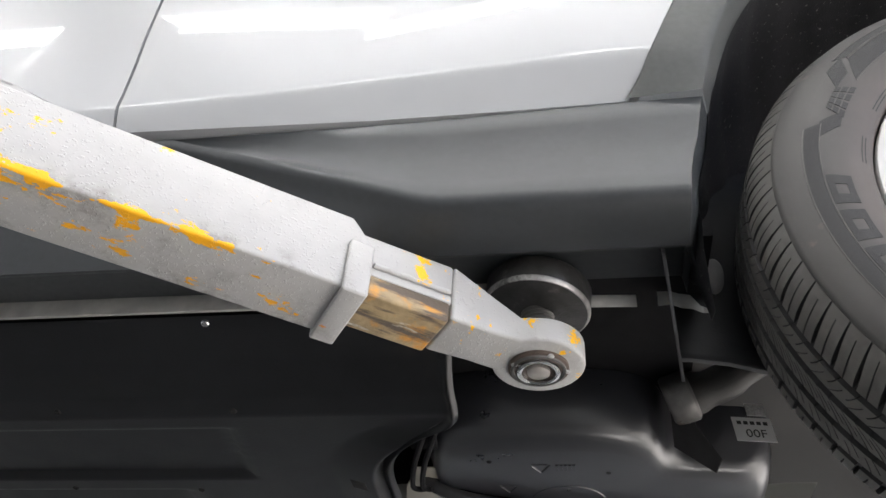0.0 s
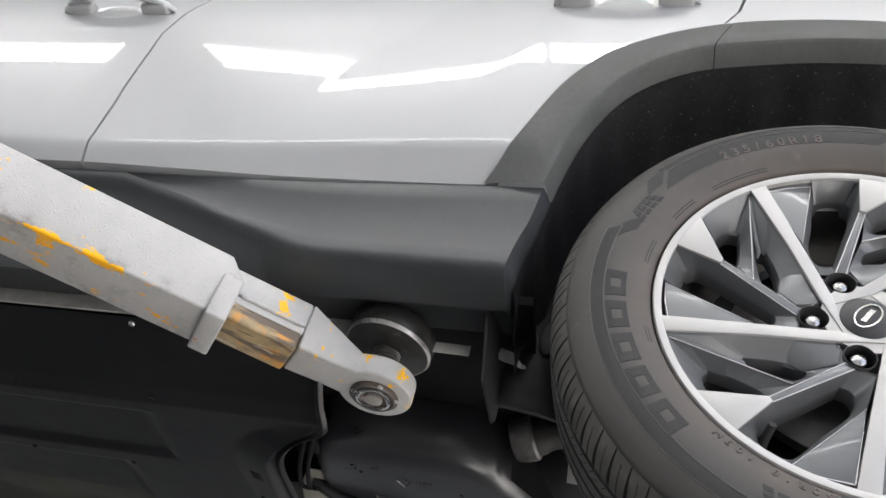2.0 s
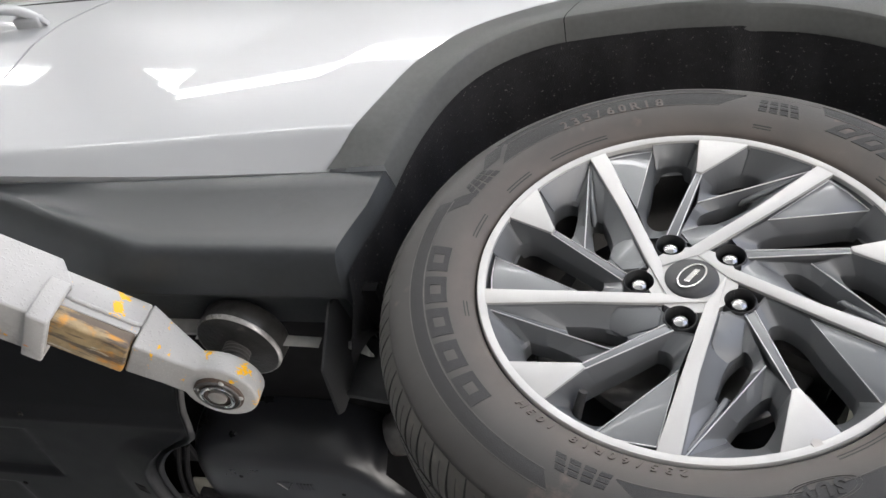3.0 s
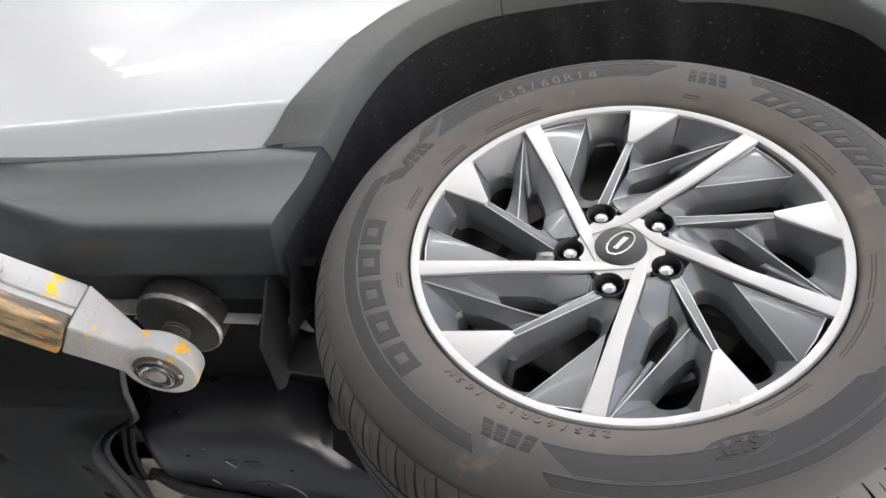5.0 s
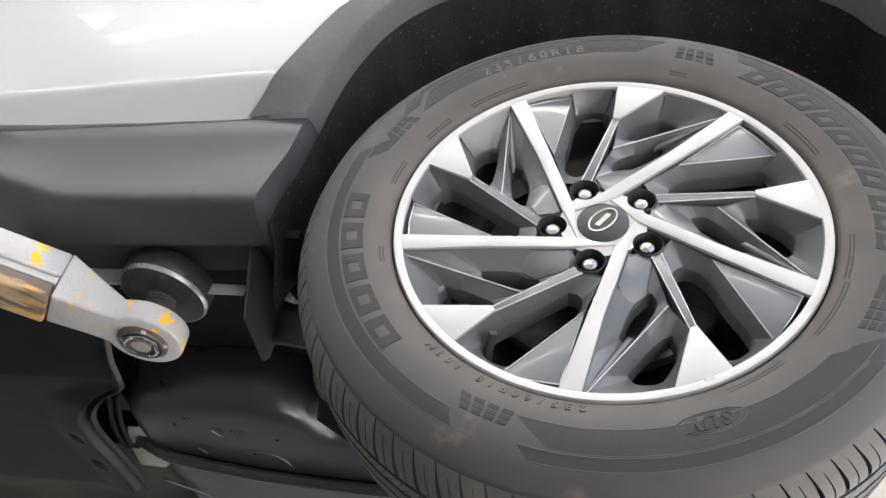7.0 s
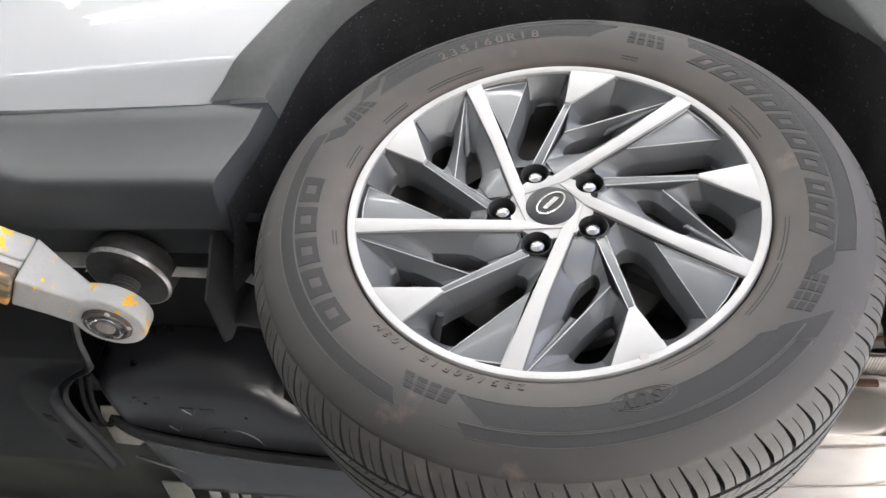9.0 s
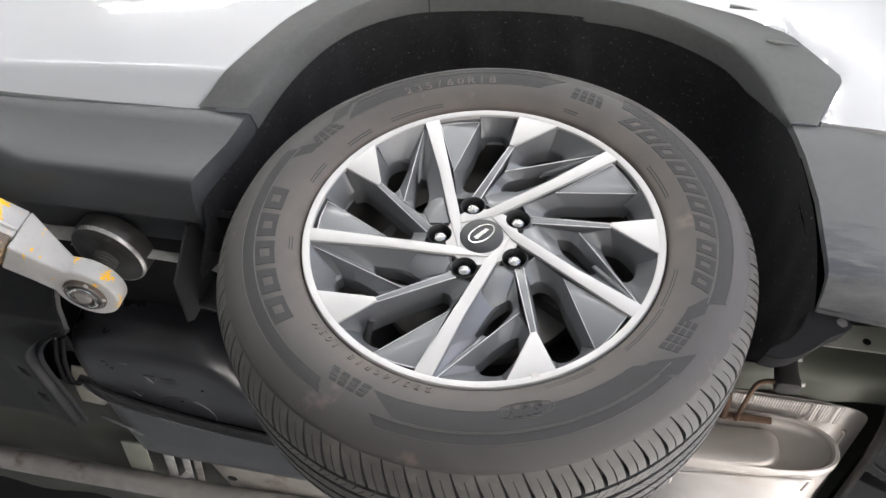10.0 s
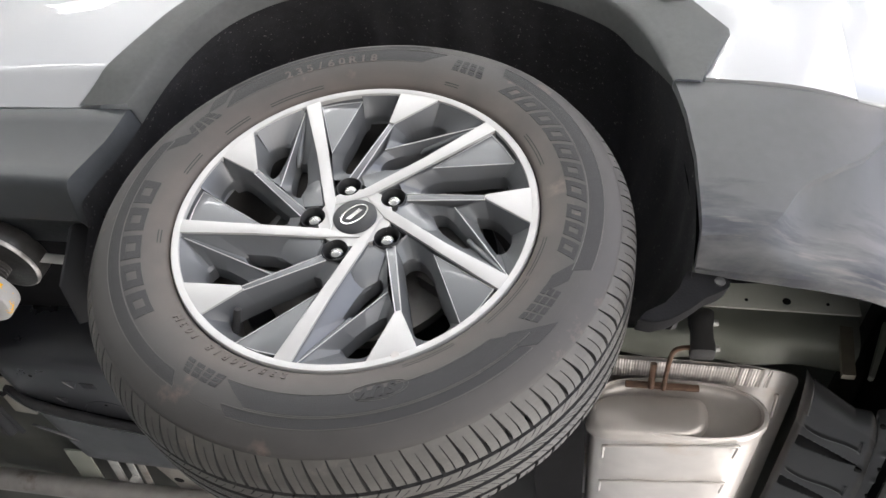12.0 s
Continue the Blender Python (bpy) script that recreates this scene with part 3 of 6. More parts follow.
def bumper_crease(c):
    p = curve_pts([(0, 2.09, 0), (1.6, 2.10, 0), (2.2, 2.125, 0), (3.0, 2.180, 0), (4.2, 2.225, 0), (5.2, 2.258, 0), (6.0, 2.308, 0), (6.8, 2.342, 0), (7.6, 2.350, 0), (13, 2.350, 0)], 8)
    return interp(c, [q.x for q in p], [q.y for q in p])


def low_profile(c):
    zt, zb, zc = Z_BUMPER, interp(c, (0, 1, 2, 4, 8, 13), (2.066, 2.058, 2.047, 2.045, 2.040, 2.036)), bumper_crease(c)
    k_ = max(0.0, min(1.0, (c - 1.3) / 2.2))
    k_ = k_ * k_ * (3 - 2 * k_)
    st = 0.024 * k_
    z = lambda k: zc + (zb - zc) * k
    up = lambda k: zt + (zc - zt) * k
    return [(0, -0.010, zt), (0, -0.002, zt - 0.001), (0, 0.0, zt - 0.005), (0.04, 0.003, up(0.25)), (0.12, 0.006, up(0.55)), (0.22, 0.0072, up(0.88)), (0.25, 0.0072, up(0.97)), (0.26, 0.0066, zc),
            (0.27, 0.0060 - st * 0.30, zc - 0.0035), (0.32, 0.006 - st * 0.75, z(0.16)), (0.40, 0.006 - st, z(0.32)), (0.52, 0.006 - st * 0.8, z(0.48)), (0.66, 0.006 - st * 0.4, z(0.64)), (0.82, 0.006, z(0.80)), (0.94, 0.005, z(0.93)),
            (0.99, 0.002, zb + 0.003), (1, -0.002, zb), (1, -0.006, zb + 0.002), (1, -0.007, zb + 0.014)]


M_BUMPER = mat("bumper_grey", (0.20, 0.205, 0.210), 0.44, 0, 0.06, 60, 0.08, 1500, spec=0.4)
# dark and pale streaks, most of them low on the bumper
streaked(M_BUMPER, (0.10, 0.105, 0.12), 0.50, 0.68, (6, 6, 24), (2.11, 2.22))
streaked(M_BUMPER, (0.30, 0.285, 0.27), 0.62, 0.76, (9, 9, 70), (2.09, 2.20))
bm = bmesh.new()
rows = bumper_rows(low_profile)
rows.insert(0, [(x - 0.002, y + 0.010, z) for x, y, z in rows[0]])
grid(bm, rows)
bmesh.ops.solidify(bm, geom=bm.faces[:], thickness=0.003)
bumper = part("rear_bumper", bm, M_BUMPER, car, "smooth grey lower bumper with streaks", at="world", smooth=30)
# dark sheet added where the bumper's inside lies in shade
bm = bmesh.new()
grid(bm, bumper_rows(lambda c: [(1, -0.0075, 2.056), (1, -0.004, 2.15), (0.7, -0.006, 2.34)]))
bmesh.ops.solidify(bm, geom=bm.faces[:], thickness=0.003)
part("bumper_shade", bm, M_MATT, car, "dark sheet for the shade inside the bumper", at="world", smooth=50)
bm = bmesh.new()
skin = bumper_rows(lambda c: [(0, -0.006, Z_BUMPER + 0.003), (0, 0.0, Z_BUMPER + 0.006)] + [(0, 0.012 * math.sin(k / 10 * 3.0), Z_BUMPER + 0.006 + 0.45 * k / 10) for k in range(1, 11)])
skin = [r_ for r_ in skin if r_[6][0] > 0.70 or r_[6][1] > 0.9]
skin.insert(0, [(0.6655, side_y(0.6655, p[2]) + 0.0005, p[2]) for p in skin[0]])
shell(bm, skin, (0, 0.008, 0))
part("bumper_skin", bm, M_WHITE, car, at="world", smooth=50)
# lamp set into the bumper below the crease: a red border and a clear lens
for name, c0, c1, lo, hi, material, label in (("lamp_lens", 6.0, 9.0, 0.0, 0.0, M_RED, "red reflector border of the bumper lamp"), ("clear_lens", 6.4, 9.0, 0.008, 0.007, M_LENS, "clear lens of the bumper lamp")):
    bm = bmesh.new()
    up = 0.004 if hi else 0.0
    foot = lambda c: interp(c, (6.0, 7.4, 9.0), (2.309, 2.303, 2.310)) + lo
    rows = bumper_rows(lambda c: [(0.30, -0.018, foot(c)), (0.30, -0.005 + up, foot(c) + 0.001), (0.28, -0.001 + up, max(foot(c) + 0.002, bumper_crease(c) - 0.002 - hi)), (0.28, -0.018, max(foot(c) + 0.003, bumper_crease(c) - 0.001 - hi))], c0, c1, False)
    grid(bm, rows)
    bmesh.ops.solidify(bm, geom=bm.faces[:], thickness=0.002)
    part(name, bm, material, bumper, label, smooth=40)
bm = bmesh.new()
grid(bm, bumper_rows(lambda c: [(0.30, o, interp(c, (6.0, 7.4, 9.0), (2.301, 2.295, 2.302)) + z) for o, z in ((-0.016, 0.004), (-0.0045, 0.0035), (-0.0045, 0.0005), (-0.016, 0.0))], 6.0, 9.0, False))
bmesh.ops.solidify(bm, geom=bm.faces[:], thickness=0.002)
part("lamp_gap", bm, M_BLACK, bumper, "dark gap below the bumper lamp", smooth=40)


# ---------------------------------------------------------------- the wheel
wheel = part("wheel", lathe(bmesh.new(), [(0.030, 0.06), (0.062, 0.06), (0.062, 0.11), (0.030, 0.11)], 32, close=True), M_IRON, car)
wheel.location = HUB - ORIGIN["car"]


def uv_xz(u, v, y):
    """A point of a spoke sector: u out along the spoke, v across it."""
    a = radians(PHASE)
    return (u * math.cos(a) - v * math.sin(a), y, u * math.sin(a) + v * math.cos(a))


def dish(u, v, dy=0.0):
    return 0.014 * max(0.0, 1 - math.hypot(u, v) / 0.24) + dy


def slab(pts, dy, depth, flare=0.0, bevel=0.0012, dys=None):
    """A solid with outline pts in the wheel's face; its walls go back by depth and spread by flare."""
    bm = bmesh.new()
    cu, cv = sum(p[0] for p in pts) / len(pts), sum(p[1] for p in pts) / len(pts)
    dys = dys or [dy] * len(pts)
    top = [uv_xz(u, v, dish(u, v, d)) for (u, v), d in zip(pts, dys)]
    bot = [uv_xz(u + (u - cu) * flare, v + (v - cv) * flare, dish(u, v, d) + depth) for (u, v), d in zip(pts, dys)]
    prism(bm, top, bot)
    if bevel:
        bmesh.ops.recalc_face_normals(bm, faces=bm.faces[:])
        bmesh.ops.bevel(bm, geom=bm.edges[:], offset=bevel, segments=2, affect="EDGES", profile=0.5)
    return bm


def polar(r, deg):
    return (r * math.cos(radians(deg)), r * math.sin(radians(deg)))


def five(ob):
    for k in range(1, 5):
        again(ob, pose(0, 0, 0, 0, 72 * k, 0))


SPOKE = [(0.2375, -0.0135), (0.2375, 0.0095), (0.135, 0.0185), (0.045, 0.0315), (-0.012, 0.0375), (0.004, 0.0312), (0.020, 0.0245), (0.037, 0.0172), (0.135, 0.0020)]
TIP = [polar(0.2390, -33.2), polar(0.2395, -41), polar(0.2395, -48.8), (0.1430, -0.1003), (0.1480, -0.0950)]
five(part("spoke", slab(SPOKE, 0.0, 0.005, 0, 0.0008), M_MACHINED, wheel, "bright machined spoke face"))
five(part("spoke_body", slab([(u, v) for u, v in SPOKE], 0.0055, 0.026, 0, 0.0012), M_ALLOY, wheel, "grey painted spoke body"))
five(part("spoke_tip", slab(TIP, 0.0, 0.005, 0, 0.0008), M_MACHINED, wheel, "bright machined spoke tip"))
five(part("spoke_tip_body", slab(TIP, 0.0055, 0.026, 0, 0.0012), M_ALLOY, wheel, "grey painted spoke body"))
BAR = [(0.1475, -0.0945), (0.1425, -0.0998), (0.0690, -0.0220), (0.0760, -0.0125)]
five(part("spoke_bar", slab(BAR, 0.003, 0.028, 0, 0.0015, [0.0035, 0.0035, 0.006, 0.006]), M_ALLOY, wheel, "grey painted spoke bar"))
WEDGE = [(0.2270, -0.0130), polar(0.2290, -10), (0.2195, -0.0735), (0.1300, -0.0015)]
five(part("spoke_panel", slab(WEDGE, 0.006, 0.020, 0, 0.0012, [0.005, 0.008, 0.012, 0.005]), M_ALLOY, wheel, "grey painted spoke panel"))


def turned(p, deg):
    c, t = math.cos(radians(deg)), math.sin(radians(deg))
    return (p[0] * c - p[1] * t, p[0] * t + p[1] * c)


def meets(poly, o, a):
    """Where the ray from o at the angle a leaves a closed outline of (u, v, y)."""
    d = Vector((math.cos(a), math.sin(a)))
    best = None
    for p, q in zip(poly, poly[1:] + poly[:1]):
        e, w = Vector((q[0] - p[0], q[1] - p[1])), Vector((p[0] - o[0], p[1] - o[1]))
        den = d.x * e.y - d.y * e.x
        if abs(den) < 1e-12:
            continue
        t, k = (w.x * e.y - w.y * e.x) / den, (w.x * d.y - w.y * d.x) / den
        if t > 0 and -1e-6 <= k <= 1 + 1e-6 and (best is None or t > best[0]):
            best = (t, p[2] + (q[2] - p[2]) * k)
    return (o[0] + d.x * best[0], o[1] + d.y * best[0], best[1])


def window_walls(border, hole, deep=0.030):
    """The sloping walls of one window of the wheel: from its border on the face down to the rounded hole, and on through."""
    hole = [(p.x, p.y, deep) for p in curve_pts([(u, v, 0) for u, v in hole + hole[:1]], 4)][:-1]
    o = (sum(p[0] for p in hole) / len(hole), sum(p[1] for p in hole) / len(hole))
    angles = sorted({round(math.atan2(p[1] - o[1], p[0] - o[0]), 4) for p in border + hole} | {round(-math.pi + 2 * math.pi * k / 60, 4) for k in range(60)})
    rings = [[], [], [], [], []]
    for a in angles:
        b, h = Vector(meets(border, o, a)), Vector(meets(hole, o, a))
        for ring, p in zip(rings, (b, b.lerp(h, 0.06) + Vector((0, 0, 0.0015)), b.lerp(h, 0.93), h + Vector((0, 0, 0.003)), h + Vector((0, 0, 0.022)))):
            ring.append(uv_xz(*p))
    bm = bmesh.new()
    grid(bm, rings, True)
    return bm


RIDGE = [(0.2300, 0.0140), (0.1050, 0.0820)]
BAR_FAR, TIP_FAR = [turned(p, 72) for p in BAR], [turned(p, 72) for p in TIP]


def on_face(p, dy):
    return (p[0], p[1], dish(p[0], p[1], dy))


def rim_arc(a0, a1):
    return [(*polar(0.2342, a0 + (a1 - a0) * k / 6), 0.003) for k in range(7)]


five(part("spoke_window", window_walls(
    [on_face(WEDGE[3], 0.005), on_face(WEDGE[2], 0.011)] + rim_arc(-18.6, -33.0) + [on_face(TIP[0], 0.003), on_face(TIP[4], 0.004), on_face(BAR[0], 0.0045), on_face(BAR[3], 0.007), on_face((0.0760, -0.002), 0.006), on_face((0.0790, 0.0100), 0.004)],
    [(0.096, -0.026), (0.099, -0.015), (0.112, -0.009), (0.134, -0.017), (0.162, -0.040), (0.190, -0.060), (0.199, -0.070), (0.200, -0.082), (0.193, -0.098), (0.182, -0.104), (0.166, -0.101), (0.120, -0.052)]),
    M_ALLOY, wheel, "grey painted walls of a wheel window", smooth=28))
five(part("spoke_window", window_walls(
    [on_face(RIDGE[0], 0.008), on_face(RIDGE[1], 0.012), on_face(BAR_FAR[1], 0.0045), on_face(TIP_FAR[3], 0.004), on_face(TIP_FAR[2], 0.003)] + rim_arc(23.0, 3.6),
    [(0.190, 0.050), (0.198, 0.060), (0.196, 0.077), (0.186, 0.087), (0.160, 0.096), (0.142, 0.092), (0.138, 0.085), (0.165, 0.064)]),
    M_ALLOY, wheel, "grey painted walls of a wheel window", smooth=28))
five(part("spoke_window", window_walls(
    [on_face(RIDGE[0], 0.008), on_face(SPOKE[1], 0.003), on_face(SPOKE[2], 0.004), on_face(SPOKE[3], 0.004), on_face((0.040, 0.044), 0.004), on_face(BAR_FAR[2], 0.007), on_face(RIDGE[1], 0.012)],
    [(0.146, 0.037), (0.153, 0.043), (0.151, 0.050), (0.113, 0.066), (0.096, 0.070), (0.084, 0.063), (0.090, 0.056), (0.112, 0.044)]),
    M_ALLOY, wheel, "grey painted walls of a wheel window", smooth=28))
five(part("spoke_flank", slab([(0.1080, 0.0400), (0.0880, 0.0275), (0.0400, 0.0340), (0.0500, 0.0600), (0.0860, 0.0590)], 0.006, 0.020, 0, 0.0014, [0.022, 0.0045, 0.0045, 0.0060, 0.021]), M_ALLOY, wheel, "grey painted spoke flank"))
five(part("spoke_ledge", tube(bmesh.new(), [uv_xz(u, v, dish(u, v, d)) for u, v, d in ((0.224, 0.0150, 0.0090), (0.200, 0.0260, 0.0135), (0.170, 0.0390, 0.0185), (0.150, 0.0470, 0.0210), (0.146, 0.0500, 0.0270))], [0.0015, 0.003, 0.0038, 0.0038, 0.002], 10), M_ALLOY, wheel, smooth=60))

# bright lines along the edges of the painted facets
M_EDGE = mat("edge_alloy", (0.52, 0.525, 0.53), 0.4, 0.3, 0.1, 30)


def edge_line(pts, dys, closed=True):
    line = [uv_xz(u, v, dish(u, v, d) - 0.0001) for (u, v), d in zip(pts, dys)]
    return tube(bmesh.new(), line + line[:1] if closed else line, 0.0008, 6, False)


five(part("facet_edge", edge_line(BAR, [0.0035, 0.0035, 0.006, 0.006]), M_EDGE, wheel, "bright facet edge"))
five(part("facet_edge", edge_line(WEDGE, [0.005, 0.008, 0.012, 0.005]), M_EDGE, wheel, "bright facet edge"))
five(part("facet_edge", edge_line(RIDGE, [0.008, 0.012], False), M_EDGE, wheel, "bright facet edge"))

# rim: machined edge, painted dish, barrel in a much darker colour
part("rim_edge", lathe(bmesh.new(), [(0.2338, 0.004), (0.2343, 0.0006), (0.2355, 0.0), (0.2400, -0.0010), (0.2430, -0.0012), (0.2445, 0.0008), (0.2450, 0.006), (0.243, 0.010), (0.2345, 0.008)], 160, close=True), M_MACHINED, wheel, "bright machined rim edge", smooth=35)
part("rim", lathe(bmesh.new(), [(0.2388, 0.002), (0.2360, 0.010), (0.2270, 0.026), (0.2170, 0.040), (0.2140, 0.043), (0.2170, 0.047), (0.2400, 0.014)], 160, close=True), M_ALLOY, wheel, "grey painted alloy rim", smooth=40)
part("rim_barrel", lathe(bmesh.new(), [(0.2145, 0.043), (0.208, 0.070), (0.205, 0.19), (0.225, 0.205), (0.240, 0.208), (0.243, 0.212), (0.246, 0.205), (0.232, 0.195), (0.214, 0.180), (0.214, 0.080), (0.2175, 0.048)], 120, close=True), M_DARKROOM, wheel, "dark rim barrel", smooth=40)


def hub_plate():
    bm = bmesh.new()
    n = 600
    rows = []
    lug = [radians(PHASE - 6.8 + 72 * k) for k in range(5)]
    # a scalloped plate that leaves round pockets free for the wheel nuts
    prof = []
    for k in range(n):
        a = 2 * math.pi * k / n
        r = 0.050
        for l in lug:
            d = math.acos(max(-1, min(1, math.cos(a - l))))
            if 0.058 * math.sin(d) < 0.0165 and d < 1:
                r = min(r, 0.058 * math.cos(d) - math.sqrt(max(0, 0.0165 ** 2 - (0.058 * math.sin(d)) ** 2)))
        prof.append((a, r))
    for rr, y in ((0.029, 0.0135), (1.0, 0.0135), (1.0, 0.05), (0.029, 0.05)):
        rows.append([((rr if rr < 0.5 else r) * math.cos(a), y, (rr if rr < 0.5 else r) * math.sin(a)) for a, r in prof])
    grid(bm, rows + [rows[0]], True)
    bmesh.ops.remove_doubles(bm, verts=bm.verts[:], dist=1e-6)
    return bm


part("hub_plate", hub_plate(), M_MACHINED, wheel, "bright machined hub face", smooth=30)


def pocket():
    bm = lathe(bmesh.new(), [(0.0172, 0.0135), (0.0180, 0.0140), (0.0195, 0.019), (0.0195, 0.055), (0.0165, 0.055), (0.0165, 0.0145)], 24, close=True)
    return bm


def nut():
    bm = bmesh.new()
    prof = [(0.0, 0.0185), (0.005, 0.0190), (0.0080, 0.0205), (0.0092, 0.0235), (0.0095, 0.028), (0.0095, 0.055), (0.0, 0.055)]
    lathe(bm, prof, 12)
    bmesh.ops.remove_doubles(bm, verts=bm.verts[:], dist=1e-6)
    return bm


M_POCKET = mat("pocket_paint", (0.035, 0.036, 0.038), 0.5, 0.2, 0.1, 30)


def at_lug(k):
    a = radians(PHASE - 6.8 + 72 * k)
    return pose(0.058 * math.cos(a), 0, 0.058 * math.sin(a))


pk = part("nut_pocket", pocket(), M_POCKET, wheel, "dark nut pocket", m=at_lug(0))
nt_ = part("wheel_nut", nut(), mat("nut_steel", (0.42, 0.42, 0.42), 0.28, 0.9, 0.1, 60), wheel, "chrome wheel nut", m=at_lug(0))
for k in range(1, 5):
    again(pk, at_lug(k))
    again(nt_, at_lug(k))
cap = part("hub_cap", lathe(bmesh.new(), [(0.0001, 0.0085), (0.018, 0.0090), (0.0270, 0.0102), (0.0298, 0.0122), (0.0305, 0.03), (0.0001, 0.03)], 48), mat("cap_grey", (0.028, 0.029, 0.032), 0.5, 0.1, 0.05, 30), wheel, "dark grey hub cap with a silver emblem")


def emblem():
    """A plain slanted oval ring with one slanted bar."""
    bm = bmesh.new()
    n = 40
    rings = []
    for ra, rb, y in ((0.0215, 0.0132, 0.0095), (0.0213, 0.0130, 0.0074), (0.0193, 0.0110, 0.0074), (0.0191, 0.0108, 0.0095)):
        ring = []
        for k in range(n):
            t = 2 * math.pi * k / n
            x, z = ra * math.cos(t), rb * math.sin(t)
            a = radians(50)
            ring.append((x * math.cos(a) - z * math.sin(a), y, x * math.sin(a) + z * math.cos(a)))
        rings.append(ring)
    grid(bm, rings + [rings[0]], True)
    bmesh.ops.remove_doubles(bm, verts=bm.verts[:], dist=1e-6)
    pts = [(-0.0095, -0.0080), (-0.0040, -0.0100), (0.0095, 0.0080), (0.0040, 0.0100)]
    prism(bm, [(x, 0.0076, z) for x, z in pts], [(x, 0.0092, z) for x, z in pts])
    return bm


part("emblem", emblem(), M_CHROME, cap, "silver oval emblem")
a = radians(234.5)
part("valve_stem", tube(bmesh.new(), [(0.212 * math.cos(a), 0.045, 0.212 * math.sin(a)), (0.205 * math.cos(a), 0.030, 0.205 * math.sin(a)), (0.196 * math.cos(a), 0.012, 0.196 * math.sin(a))], [0.006, 0.0052, 0.0045]), M_RUBBER_DARK, wheel, "black rubber valve stem")
part("balance_sticker", lathe(bmesh.new(), [(0.0001, -0.0008), (0.0055, -0.0008), (0.0058, 0.0002), (0.0001, 0.0002)], 6), mat("sticker_grey", (0.45, 0.43, 0.41), 0.6, 0, 0.1, 30), wheel, "small grey paint dot", m=pose(0.1, 0, -0.214))
part("brake_disc", lathe(bmesh.new(), [(0.075, 0.085), (0.148, 0.085), (0.151, 0.087), (0.151, 0.103), (0.148, 0.105), (0.075, 0.105), (0.075, 0.095), (0.072, 0.07), (0.06, 0.07), (0.06, 0.085)], 64, close=True), mat("disc_steel", (0.15, 0.145, 0.14), 0.42, 0.7, 0.2, 60), wheel, "bare steel brake disc")
bm = bmesh.new()
rows = [[(r * math.cos(radians(-32 + 64 * k / 8)), y, r * math.sin(radians(-32 + 64 * k / 8))) for r, y in ((0.105, 0.062), (0.160, 0.062), (0.168, 0.075), (0.168, 0.12), (0.105, 0.12))] for k in range(9)]
vs = grid(bm, rows, True)
bm.faces.new(vs[0])
bm.faces.new(vs[-1][::-1])
part("brake_caliper", bm, M_STEEL, wheel, "grey cast brake caliper")
part("dust_shield", lathe(bmesh.new(), [(0.03, 0.125), (0.17, 0.125), (0.185, 0.118), (0.187, 0.122), (0.17, 0.13), (0.03, 0.13)], 64, close=True), M_BLACK, wheel)

# ---- tyre
TY_R = (0.2455, 0.2466, 0.2485, 0.2530, 0.2640, 0.2780, 0.2950, 0.3120, 0.3270, 0.3390, 0.3480)
TY_Y = (0.0120, 0.0040, -0.0020, -0.0060, -0.0115, -0.0165, -0.0190, -0.0180, -0.0140, -0.0080, -0.0010)


def wall_y(r):
    return interp(r, TY_R, TY_Y)


def tread_r(y):
    d = abs(y - 0.0975)
    return 0.3700 - 0.0015 * (d / 0.05) ** 2 - max(0, (d - 0.055) / 0.0285) ** 2.2 * 0.0078


bm = bmesh.new()
prof = list(zip(TY_R, TY_Y))
prof2 = [(p.x, p.y) for p in curve_pts([(r, y, 0) for r, y in prof], 3)]
inner = [(0.3488, 0.0034), (0.3425, 0.008), (0.3480, 0.025), (0.3585, 0.050), (0.3585, 0.145), (0.3480, 0.17), (0.3425, 0.187)]
back = [(r, 0.195 - y) for r, y in reversed(prof)]
lathe(bm, prof2 + inner + back + [(0.243, 0.12)], 200)
tyre = part("tyre", bm, M_RUBBER, wheel, "black road tyre with a dusty brown sidewall", smooth=45)


